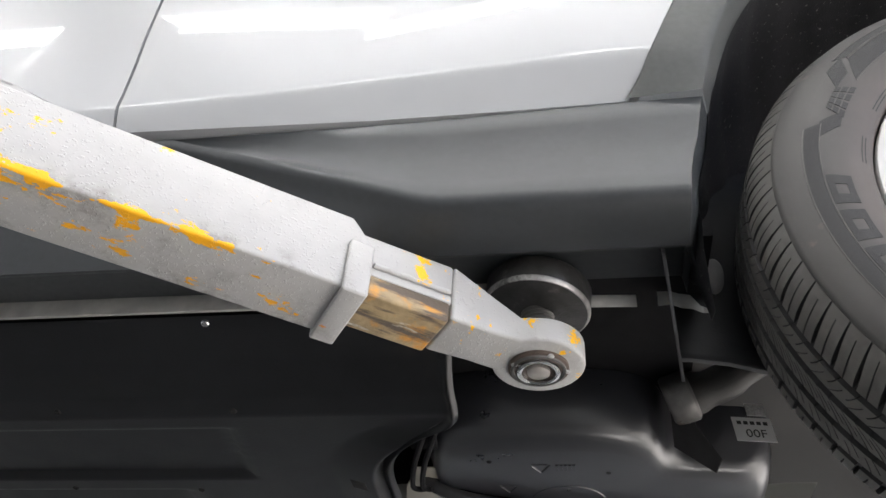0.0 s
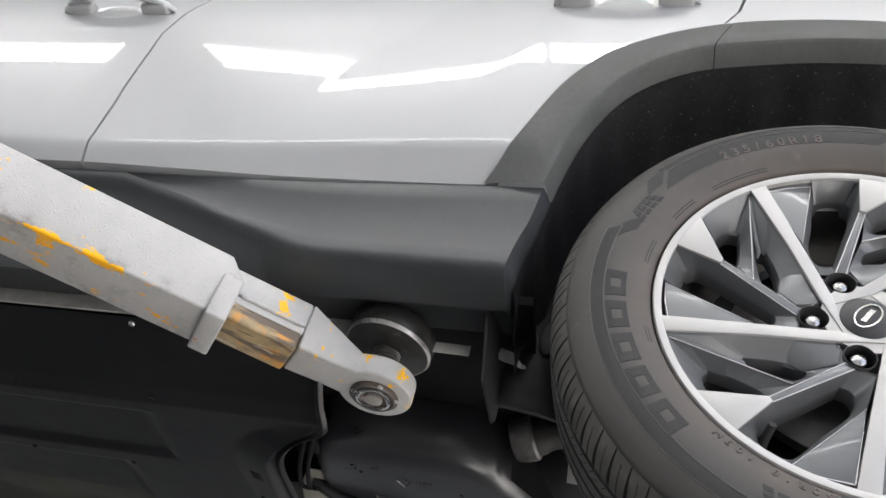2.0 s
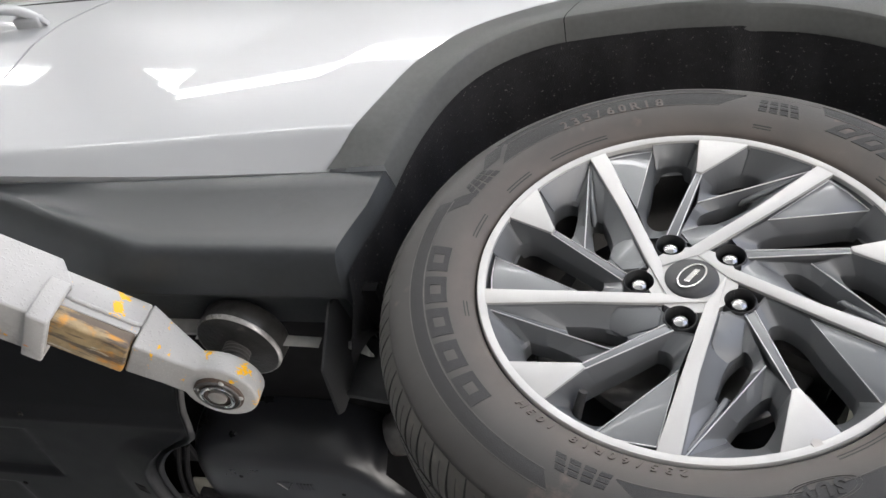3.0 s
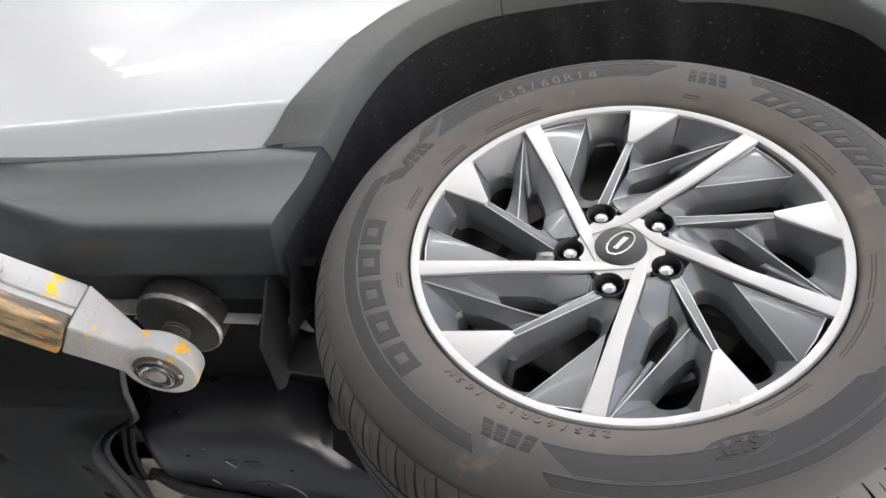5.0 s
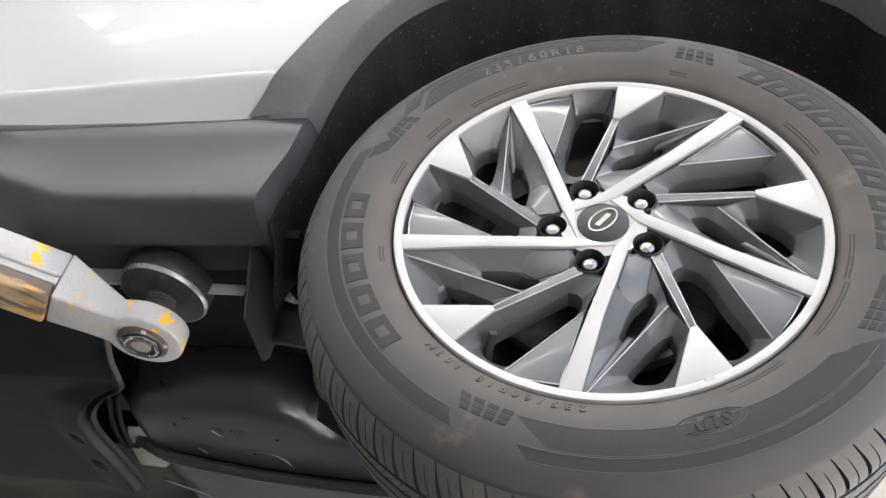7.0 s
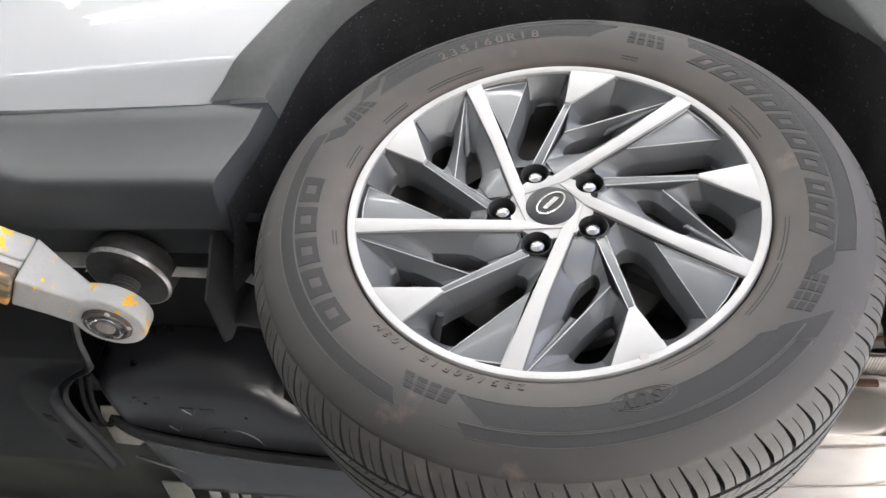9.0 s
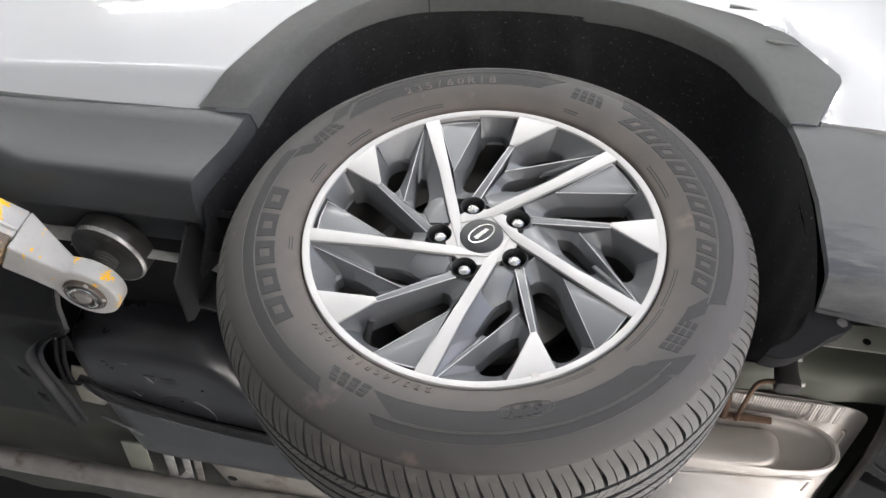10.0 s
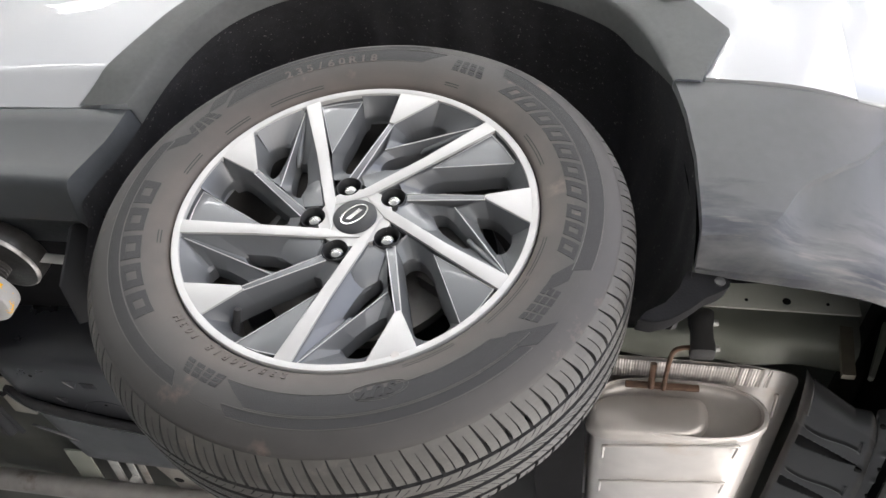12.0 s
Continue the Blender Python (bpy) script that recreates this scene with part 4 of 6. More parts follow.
def tread_band(y0, y1, pitch, cuts, slant, rows_n=7, offset=0.0, taper=1.0):
    """One rib of the tread: a strip round the wheel with real slots cut across it.
    cuts: (place in the pitch, width, depth, from, to) in parts of the pitch and of the rib's width;
    taper: how wide a slot is at the rib's first edge, as a share of its full width."""
    cols = []
    for k in range(pitch):
        for c, w, d, f0, f1 in cuts:
            for off, cut in ((-0.50, 0), (-0.38, d), (0.38, d), (0.50, 0)):
                cols.append((k + c, off * w, cut, f0, f1))
        for c in (0.25, 0.5, 0.8):
            if all(abs(c - q[0]) > q[1] for q in cuts):
                cols.append((k + c, 0, 0, 0, 0))
    cols.sort(key=lambda q: q[0] + q[1])
    fr = [0.0, 0.02] + [0.02 + 0.96 * i / (rows_n - 1) for i in range(1, rows_n)] + [1.0]
    verts, faces = [], []
    for i, f in enumerate(fr):
        y = y0 + (y1 - y0) * f
        wide = min(1.0, taper + 1.6 * (1 - taper) * f)
        for c, off, d, f0, f1 in cols:
            a = 2 * math.pi * (c + off * wide + slant * (f - 0.5) + 0.10 * math.sin(f * 3.0) + offset) / pitch
            r = tread_r(y)
            if d and f0 <= f <= f1:
                r -= d
            if (i == 0 and y0 > 0.01) or (i == len(fr) - 1 and y1 < 0.185):
                r = tread_r(y) - 0.0085
            verts.append((r * math.cos(a), y, r * math.sin(a)))
    n = len(cols)
    for i in range(len(fr) - 1):
        for j in range(n):
            faces.append((i * n + j, i * n + (j + 1) % n, (i + 1) * n + (j + 1) % n, (i + 1) * n + j))
    # groove faces are darker: undusted rubber, with the groove's shade put into the colour
    groove_shade = [any(math.hypot(verts[q][0], verts[q][2]) < tread_r(verts[q][1]) - 0.002 for q in ff) for ff in faces]
    return verts, faces, groove_shade


tv, tf, tg = [], [], []
SH = [(0.15, 0.19, 0.0110, -1, 0.97), (0.64, 0.065, 0.0070, 0.22, 0.97)]
MID = [(0.2, 0.07, 0.0060, -1, 0.6), (0.7, 0.06, 0.0050, 0.3, 2)]
MIC = [(0.15, 0.07, 0.005, 0.35, 2), (0.4, 0.06, 0.005, -1, 0.65), (0.65, 0.07, 0.005, 0.35, 2), (0.9, 0.06, 0.005, -1, 0.65)]
for y0, y1, p, cuts, sl, off, tp in ((0.0030, 0.0480, 84, SH, 0.45, 0, 0.30), (0.0555, 0.0770, 98, MID, -0.7, 0.3, 1), (0.0865, 0.1085, 70, MIC, 0.9, 0.1, 1), (0.1180, 0.1395, 98, MID, 0.7, 0.5, 1), (0.1470, 0.1920, 84, SH, -0.45, 0.2, 1)):
    v, f, g = tread_band(y0, y1, p, cuts, sl, 9, off, tp)
    o = len(tv)
    tv += v
    tf += [tuple(o + q for q in ff) for ff in f]
    tg += g
me = bpy.data.meshes.new("tread")
me.from_pydata(tv, [], tf)
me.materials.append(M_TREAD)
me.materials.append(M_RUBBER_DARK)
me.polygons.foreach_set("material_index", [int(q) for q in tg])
me.validate()
tread = new("tread", me)
tread.parent = tyre
tagged(tread, "worn ribbed tread with fine sipes")


def wall_patch(bm, r0, r1, a0, a1, lift, n=None, skew=0.0):
    """A raised patch that follows the sidewall, between two radii and two angles (degrees)."""
    n = n or max(2, int(abs(a1 - a0) / 1.5))
    rows = []
    for i in range(n + 1):
        row = []
        for j in range(4):
            r = r0 + (r1 - r0) * j / 3
            a = radians(a0 + (a1 - a0) * i / n + skew * (j / 3 - 0.5))
            row.append((r * math.cos(a), wall_y(r) - lift, r * math.sin(a)))
        rows.append(row)
    shell(bm, rows, (0, lift + 0.001, 0))
    return bm


def band(parts, lift=0.0007, material=None, name="sidewall_band", label="darker ribbed sidewall band"):
    bm = bmesh.new()
    for p in parts:
        wall_patch(bm, *p[:4], lift, skew=p[4] if len(p) > 4 else 0)
    if name == "sidewall_band":   # fine raised lines along both edges
        for r0, r1, a0, a1, sk in [q for q in parts if q[3] - q[2] > 20]:
            for r2, turn in ((r0 - 0.0010, -sk / 2), (r1 + 0.0010, sk / 2)):
                part("edge_line", wall_patch(bmesh.new(), r2 - 0.0005, r2 + 0.0005, a0 + turn, a1 + turn, 0.0010), M_TREAD, tyre, "fine raised line beside a band", smooth=30)
    return part(name, bm, material or M_RUBBER_DARK, tyre, label, smooth=30)


# dark bands outside the raised letters, on two opposite arcs
band([(0.3045, 0.3190, 162.0, 243.0, 2)])
band([(0.2840, 0.3055, 157.8, 163.0, 5)])
band([(0.3065, 0.3245, -16.5, 57.0, 2)])
band([(0.2870, 0.3075, 336.6, 342.5, 6)])
band([(0.2840, 0.3085, 257.5, 320.5, 7)])
band([(0.3125, 0.3225, 257.0, 321.0, 2)])
band([(0.2930, 0.3245, 318.8, 325.4, 9)])
band([(0.2890, 0.3130, 78.0, 140.5, -6)])
band([(0.3170, 0.3260, 80.0, 138.0, 2)])
band([(0.3010, 0.3220, 139.8, 146.0, -5)])
for (r0, b0, b1), (r1, c0, c1) in (((0.2820, 145.6, 158.1), (0.3035, 148.3, 155.6)), ((0.2800, 241.2, 253.8), (0.2990, 243.2, 253.0)), ((0.2855, 324.9, 336.2), (0.3085, 326.7, 336.4)), ((0.2835, 60.3, 71.4), (0.3085, 62.4, 71.6))):   # groups of small squares
    for i in range(4):
        for j in range(3):
            k0, k1 = (j + 0.11) / 3, (j + 0.89) / 3
            corner = lambda k, f: (b0 + (b1 - b0) * f) * (1 - k) + (c0 + (c1 - c0) * f) * k
            a_in, a_out = [corner(k0, (i + e) / 4) for e in (0.12, 0.88)], [corner(k1, (i + e) / 4) for e in (0.12, 0.88)]
            mid = [(a_in[q] + a_out[q]) / 2 for q in (0, 1)]
            band([(r0 + (r1 - r0) * k0, r0 + (r1 - r0) * k1, mid[0], mid[1], (a_out[0] - a_in[0] + a_out[1] - a_in[1]) / 2)], 0.0008, name="sidewall_square", label="small dark raised square")
def lettering_block(a0, a1, r0, r1, skew=0.0):
    """A plain raised frame in the place of one letter."""
    def loop(inset, lift):
        da, dr = (a1 - a0) * 0.32 * inset, (r1 - r0) * 0.26 * inset
        c = [(a0 + da, r0 + dr), (a1 - da, r0 + dr), (a1 - da, r1 - dr), (a0 + da, r1 - dr)]
        pts = []
        for (p, q), (u, v) in zip(c, c[1:] + c[:1]):
            for k in range(4):
                a, rad = p + (u - p) * k / 4, q + (v - q) * k / 4
                a = radians(a + skew * ((rad - r0) / (r1 - r0) - 0.5))
                pts.append((rad * math.cos(a), wall_y(rad) - lift, rad * math.sin(a)))
        return pts

    bm = bmesh.new()
    grid(bm, [loop(0, -0.001), loop(0, 0.0008), loop(1, 0.0008), loop(1, -0.001)], True)
    part("raised_block", bm, M_RUBBER_DARK, tyre, "plain raised lettering block", smooth=30)


for i in range(5):
    lettering_block(176.3 + 9.72 * i, 176.3 + 9.72 * i + 7.9, 0.2770, 0.3020)
for i in range(7):
    lettering_block(51.8 - 7.0 * i - 5.6, 51.8 - 7.0 * i, 0.2790, 0.3035, -3)
for i in range(3):
    lettering_block(-13.9 + 5.6 * i, -13.9 + 5.6 * i + 4.5, 0.2790, 0.3030, -2)
band([(0.2470, 0.2482, 0, 359)], 0.0006, M_RUBBER, "bead_line", "raised bead line")
band([(0.3185, 0.3195, 0, 359)], 0.0005, M_RUBBER, "sidewall_line", "raised sidewall line")


def wall_words(words, r, a_mid, size, step, depth=0.0006, material=None, bold=0.0, shear=0.0):
    """Raised letters that run clockwise round the sidewall with their tops outwards."""
    n = len(words)
    for i, ch in enumerate(words):
        if ch == " ":
            continue
        a = a_mid - (i - (n - 1) / 2) * step
        me = text_mesh(ch, size, depth, shear, bold)
        me.materials.append(material or M_RUBBER_DARK)
        ob = new("letter", me)
        ob.parent = tyre
        slope = math.degrees(math.atan2(wall_y(r + 0.006) - wall_y(r - 0.006), 0.012))
        ob.matrix_basis = pose(0, 0, 0, 0, -(a - 90), 0) @ pose(0, wall_y(r) - 0.0004, r, 90 - slope, 0, 0)


wall_words("235/60R18", 0.2935, 109.2, 0.021, 3.25, 0.0008, M_RUBBER, 0.0004)
wall_words("235/60R18 103H", 0.2575, 247.0, 0.0155, 2.9, 0.0008, M_RUBBER, 0.0003)
wall_words("SUV", 0.2850, 289.7, 0.020, 3.0, 0.0012, None, 0.0010, 0.25)
for grow in (0.80, 0.94):   # moulded oval round the word
    pts = []
    for k in range(41):
        t = 2 * math.pi * k / 40
        a, r = radians(289.6 + 7.0 * grow * math.cos(t)), 0.2860 + 0.0125 * grow * math.sin(t)
        pts.append((r * math.cos(a), wall_y(r) - 0.0004, r * math.sin(a)))
    part("moulded_oval", tube(bmesh.new(), pts, 0.0005, 6, False), M_TREAD, tyre, smooth=60)
for a0, a1, r in ((161, 170, 0.256), (140, 150, 0.254), (296, 310, 0.256), (320, 337, 0.258), (338, 352, 0.256), (20, 34, 0.255), (66, 71, 0.259), (113, 132, 0.254), (193, 198, 0.255)):
    for q in range(2):
        band([(r + 0.0035 * q, r + 0.0013 + 0.0035 * q, a0, a1)], 0.0004, M_RUBBER_DARK, "small_print", "small raised print as plain bars")

# ---------------------------------------------------------------- wheel house and underside of the car
def liner():
    """The dark lining of the wheel house: a tunnel that follows the arch, with a closing back wall."""
    bm = bmesh.new()
    line = [(-0.422, 2.032), (-0.4235, 2.045), (-0.425, 2.06), (-0.426, 2.075), (-0.428, 2.095), (-0.4305, 2.11)] + [tuple(p) for p in even(INNER, 84)] + [(0.428, 2.035)]
    n = len(line) - 1
    rows = []
    for deep, inset in ((0.034, 0.0108), (0.044, 0.0105), (0.07, 0.009), (0.13, 0.008), (0.20, 0.016), (0.30, 0.040), (0.39, 0.075)):
        row = []
        for i, (x, z) in enumerate(line):
            d = (Vector(line[min(i + 1, n)]) - Vector(line[max(i - 1, 0)])).normalized()
            ripple = 0.003 * math.sin(i * 1.3) if 0.05 < deep < 0.32 else 0.0
            k = inset + ripple if z < 2.40 or x < 0.1 else inset * 0.6 + ripple
            y = inner_y(x, z) + deep
            if z < 2.11 and x < 0:
                y = max(y, 0.035 + (2.11 - z) * 0.5 + deep * 0.5)
            if x > 0.1:
                w = max(0.0, min(1.0, (2.46 - z) / 0.095))
                y, k = y + w * (min(0.027, deep - 0.034) - 0.027), k + w * (min(0.009, (deep - 0.034) * 0.2) - 0.009)
            foot = 2.0 + 0.65 * (deep - 0.034) if x > 0.1 else 2.02 + 1.3 * min(0.12, max(0.0, deep - 0.07))   # both feet rise inwards
            row.append((x + d.y * k, y, max(foot, z - d.x * k)))
        rows.append(row)
    vs = grid(bm, rows)
    bm.faces.new(vs[-1])
    bmesh.ops.solidify(bm, geom=bm.faces[:], thickness=0.003)
    return bm


bm = bmesh.new()   # inner side of the wheel house, with a rolled lower edge
line = [(-0.442, 0.180), (-0.43, 0.181), (-0.385, 0.192), (-0.34, 0.212), (-0.27, 0.245)]
shell(bm, [[(x, y + dy, z) for z, dy in ((2.50, 0.045), (2.30, 0.012), (2.20, 0.006), (2.12, 0.002), (2.06, 0.0), (2.041, 0.0), (2.036, -0.003), (2.032, -0.001), (2.032, 0.006))] for x, y in line], (0, 0.002, 0.001))
part("wheel_house_side", bm, mat("wheel_house_paint", (0.020, 0.021, 0.023), 0.55, 0, 0.2, 40, 0.15, 300, spec=0.3), car, "dark painted side of the wheel house", at="world", smooth=60)
bm = lathe(bmesh.new(), [(0.0001, -0.006), (0.010, -0.0055), (0.0135, -0.002), (0.014, 0.002), (0.0001, 0.002)], 24)
for v in bm.verts:
    v.co = Vector((v.co.x * 0.9 + v.co.z * 0.15 - 0.384, v.co.y + 0.188, v.co.z * 2.0 + 2.160))
part("body_plug", bm, mat("plug_grey", (0.10, 0.10, 0.10), 0.7, 0, 0.2, 60), car, "dull grey body plug", at="world", smooth=60)

part("wheel_liner", liner(), M_LINER, car, "dark felt wheel house liner with dust", at="world", smooth=50)
bm = bmesh.new()   # the tab of the liner that is screwed to the bumper from below
tab = [(0.430, 2.067), (0.472, 2.063), (0.480, 2.058), (0.481, 2.049), (0.472, 2.041), (0.452, 2.029), (0.432, 2.010), (0.410, 1.994), (0.390, 1.987), (0.372, 1.990), (0.380, 2.002), (0.404, 2.018), (0.420, 2.040)]
prism(bm, [(x, 0.046, z) for x, z in tab], [(x - 0.004, 0.076, z + 0.004) for x, z in tab])
bmesh.ops.recalc_face_normals(bm, faces=bm.faces[:])
bmesh.ops.bevel(bm, geom=bm.edges[:], offset=0.0012, segments=2, affect="EDGES")
liner_tab = part("liner_tab", bm, M_MATT, car, "black plastic liner tab", at="world", smooth=30)
hole = part("fixing_hole", lathe(bmesh.new(), [(0.0001, -0.001), (0.0065, -0.001), (0.007, 0.001), (0.0001, 0.002)], 16, axis="y"), M_IRON, liner_tab, "open fixing hole")
hole.location = (0.4685, 0.0455, 2.0535)


def plate(name, pts, thick, material, label="", parent=None, bevel=0.002):
    """A flat piece: an outline of points, thickened upwards."""
    bm = bmesh.new()
    prism(bm, pts, [(x, y, z + thick) for x, y, z in pts])
    bmesh.ops.recalc_face_normals(bm, faces=bm.faces[:])
    if bevel:
        bmesh.ops.bevel(bm, geom=bm.edges[:], offset=bevel, segments=2, affect="EDGES", profile=0.5)
    return part(name, bm, material, parent or car, label, at="world" if not parent else None, smooth=30)


# undercover: slopes down from the sill flange to a flat floor
EDGE = smooth_line([(-0.712, 0.165), (-0.718, 0.235), (-0.7165, 0.290), (-0.728, 0.318), (-0.768, 0.344), (-0.803, 0.380), (-0.826, 0.420), (-0.836, 0.470), (-0.838, 0.55), (-0.841, 0.62), (-0.848, 0.70)])


def cover_z(x, y):
    z = interp(y, (0.165, 0.21, 0.255, 0.29, 0.70), (2.108, 2.068, 2.040, 2.029, 2.031))
    # pressed recess with a slanting end
    end = -1.042 - 0.10 * (y - 0.331)
    if x < end and 0.322 < y < 0.482:
        d = min(end - x, y - 0.322, 0.482 - y)
        z += 0.010 * min(1, d / 0.014)
    if x < -1.18 and y > 0.52:
        z += 0.018 * min(1, (y - 0.52) / 0.02, (-1.18 - x) / 0.03)
    return z


bm = bmesh.new()
rows = []
for j in range(110):
    y = 0.165 + (0.690 - 0.165) * j / 109
    xe = interp(y, [p[1] for p in EDGE], [p[0] for p in EDGE])
    row = []
    for i in range(141):
        x = -3.2 + (xe + 3.2) * (1 - (1 - i / 140) ** 2.6)
        z = cover_z(x, y)
        d = xe - x
        ramp = min(1, max(0, (0.095 - d) / 0.068)) * min(1, max(0, (d - 0.018) / 0.010))   # sloping strip beside the edge
        z += -0.019 * ramp * min(1, max(0, (y - 0.305) / 0.05))
        z += -0.009 * math.exp(-((d - 0.007) / 0.006) ** 2)
        row.append((x, y, z))
    rows.append(row)
grid(bm, rows)
bmesh.ops.solidify(bm, geom=bm.faces[:], thickness=0.003)
cover = part("undercover", bm, M_BLACK, car, "black plastic floor undercover with pressed ribs", at="world", smooth=60)


def spot(parent, x, y, z, r, material, name="fixing_hole", label="small dark fixing hole", square=False, down=True):
    bm = lathe(bmesh.new(), [(0.0001, -0.0012), (r * 0.8, -0.0014), (r, 0.0), (r, 0.003), (0.0001, 0.003)], 4 if square else 14, axis="z")
    ob = part(name, bm, material, parent, label, smooth=30)
    base = ORIGIN["car"] + parent.location if parent.name.split(".")[0] != "car" else ORIGIN["car"]
    ob.location = Vector((x, y, z)) - base
    if square:   # lies on the sloping strip
        ob.rotation_euler = (Matrix.Rotation(radians(15.6), 3, "Y") @ Matrix.Rotation(radians(45), 3, "Z")).to_euler()
    return ob


M_VOID = mat("hole_black", (0.004, 0.004, 0.004), 0.9, 0, 0.1, 30)
for x, y in ((-1.285, 0.277), (-1.025, 0.280), (-1.378, 0.511), (-1.163, 0.520)):
    spot(cover, x, y, cover_z(x, y) - 0.0005, 0.005, M_VOID)
for x, y in ((-0.892, 0.480), (-0.902, 0.585)):
    spot(cover, x, y, cover_z(x, y) - 0.0116, 0.0175, M_VOID, "square_hole", "square hole in the undercover", True)
spot(cover, -1.030, 0.150, 2.0835, 0.006, M_CHROME, "fixing_screw", "bright fixing screw")
bm = bmesh.new()   # drain slot frame beside the edge
for o in (0.0, 0.015):
    tube(bm, curve_pts([(-0.772 + o, 0.350, 2.034), (-0.786 + o, 0.39, 2.028), (-0.799 + o, 0.43, 2.024), (-0.811 + o, 0.490, 2.022), (-0.803 + o, 0.503, 2.022), (-0.790 + o * 0.5, 0.500, 2.022)], 4), 0.0042, 8)
box(bm, -0.800, -0.760, 0.345, 0.405, 2.036, 2.046, 0.003)
part("cable_clip", bm, M_MATT, cover, "black plastic clip").location = (0, 0, 0)

plate("floor_patch", [(-0.848, 0.630, 2.045), (-0.832, 0.542, 2.045), (-0.806, 0.480, 2.045), (-0.764, 0.480, 2.045), (-0.745, 0.522, 2.045), (-0.765, 0.60, 2.045), (-0.80, 0.635, 2.045)], 0.003, mat("beige_primer", (0.24, 0.23, 0.20), 0.6, 0, 0.15, 30), "beige primed floor metal behind the tank", bevel=0.0005)
# sill flange
plate("sill_flange", [(-3.2, 0.1475, 2.1035), (-0.66, 0.1475, 2.1035), (-0.66, 0.1525, 2.1035), (-3.2, 0.1525, 2.1035)], 0.035, M_BARE, "pale seam flange under the sill", bevel=0.001)
plate("jacking_plate", [(-0.68, 0.1455, 2.092), (-0.58, 0.1455, 2.086), (-0.487, 0.1455, 2.084), (-0.487, 0.1468, 2.084), (-0.68, 0.1468, 2.092)], 0.018, M_BARE, "pale bare metal jacking flange", bevel=0.0005)
# crumpled end of the flange behind the air flap
bm = bmesh.new()
top = [(-0.462, 2.106), (-0.447, 2.108), (-0.436, 2.104), (-0.425, 2.097), (-0.412, 2.084), (-0.405, 2.076)]
shell(bm, [[(x, 0.148 + 0.004 * math.sin(x * 210 + 2 * k), z - (0.020 - 1.6 * max(0.0, (x + 0.425)) * 0.6) * k / 3) for k in range(4)] for x, z in top], (0, 0.0010, 0))
part("flange_end", bm, M_BARE, car, "crumpled pale end of the seam flange", at="world")

# air flap in front of the wheel
FL = [(0.075, 2.104), (0.110, 2.020), (0.176, 1.998), (0.187, 2.010), (0.192, 2.094), (0.130, 2.135), (0.090, 2.138)]
bm = bmesh.new()
prism(bm, [(-0.452 + 0.155 * (y - 0.13), y, z) for y, z in FL], [(-0.448 + 0.155 * (y - 0.13), y, z) for y, z in FL])
bmesh.ops.recalc_face_normals(bm, faces=bm.faces[:])
bmesh.ops.bevel(bm, geom=bm.edges[:], offset=0.001, segments=2, affect="EDGES")
part("air_flap", bm, mat("flap_plastic", (0.022, 0.023, 0.025), 0.5, 0, 0.2, 40, 0.2, 500, dirt=(0.09, 0.09, 0.09), dirt_at=0.66, dirt_scale=30), car, "dark grey plastic air flap", at="world", smooth=30)

# dark floor above everything
bm = bmesh.new()
box(bm, -3.2, -0.400, 0.080, 1.76, 2.132, 2.147)
part("floor_panel", box(bmesh.new(), -0.394, 0.219, 0.375, 1.48, 2.250, 2.265), M_DARKROOM, car, at="world", smooth=0)
part("rear_floor_panel", box(bmesh.new(), 0.24, 0.46, 0.56, 1.48, 2.300, 2.315), M_DARKROOM, car, at="world", smooth=0)
part("floor_step", box(bmesh.new(), 0.22, 0.32, 0.56, 1.48, 2.120, 2.300), M_MATT, car, at="world", smooth=0)
# unseen dark blocks added to close the open end of the sill
part("sill_filler", box(bmesh.new(), -0.50, -0.4240, 0.012, 0.022, 2.160, 2.268), M_MATT, car, at="world", smooth=0)
part("sill_filler", box(bmesh.new(), -0.50, -0.4330, 0.022, 0.066, 2.125, 2.268), M_MATT, car, at="world", smooth=0)
part("floor_pan", bm, M_MATT, car, "dark floor pan", at="world", smooth=0)
# dark panel added to hide the white inside of the bumper skin
part("rear_gap_panel", box(bmesh.new(), 0.802, 0.850, 0.30, 1.56, 2.300, 2.349), M_MATT, car, at="world", smooth=0)
part("boot_floor", box(bmesh.new(), 0.445, 0.80, 0.10, 1.76, 2.335, 2.35), M_PRIMER, car, at="world", smooth=0)


# fuel tank: a rounded black moulding with a stepped side
def tank():
    bm = bmesh.new()
    rows = []
    out = [(-0.770, 0.420), (-0.755, 0.345), (-0.70, 0.318), (-0.60, 0.312), (-0.50, 0.320), (-0.445, 0.350), (-0.41, 0.408), (-0.34, 0.420), (-0.295, 0.430), (-0.272, 0.470), (-0.268, 0.60), (-0.275, 0.76), (-0.33, 0.80), (-0.55, 0.80), (-0.74, 0.79), (-0.770, 0.74)]
    pts = [(p.x, p.y) for p in curve_pts([(x, y, 0) for x, y in out + out[:1]], 4)][:-1]
    pts = [(x - 0.014, y + 0.040) for x, y in pts]
    cx, cy = -0.534, 0.61
    for k, z in ((1.03, 2.130), (1.025, 2.100), (1.01, 2.070), (0.985, 2.049), (0.95, 2.038), (0.90, 2.032), (0.80, 2.030), (0.5, 2.029), (0.2, 2.029)):
        rows.append([(cx + (x - cx) * k, cy + (y - cy) * k, z) for x, y in pts])
    vs = grid(bm, rows, True)
    bm.faces.new(vs[-1])
    return bm


M_TANK = mat("tank_plastic", (0.019, 0.020, 0.024), 0.33, 0, 0.1, 20, 0.03, 300, spec=0.9)
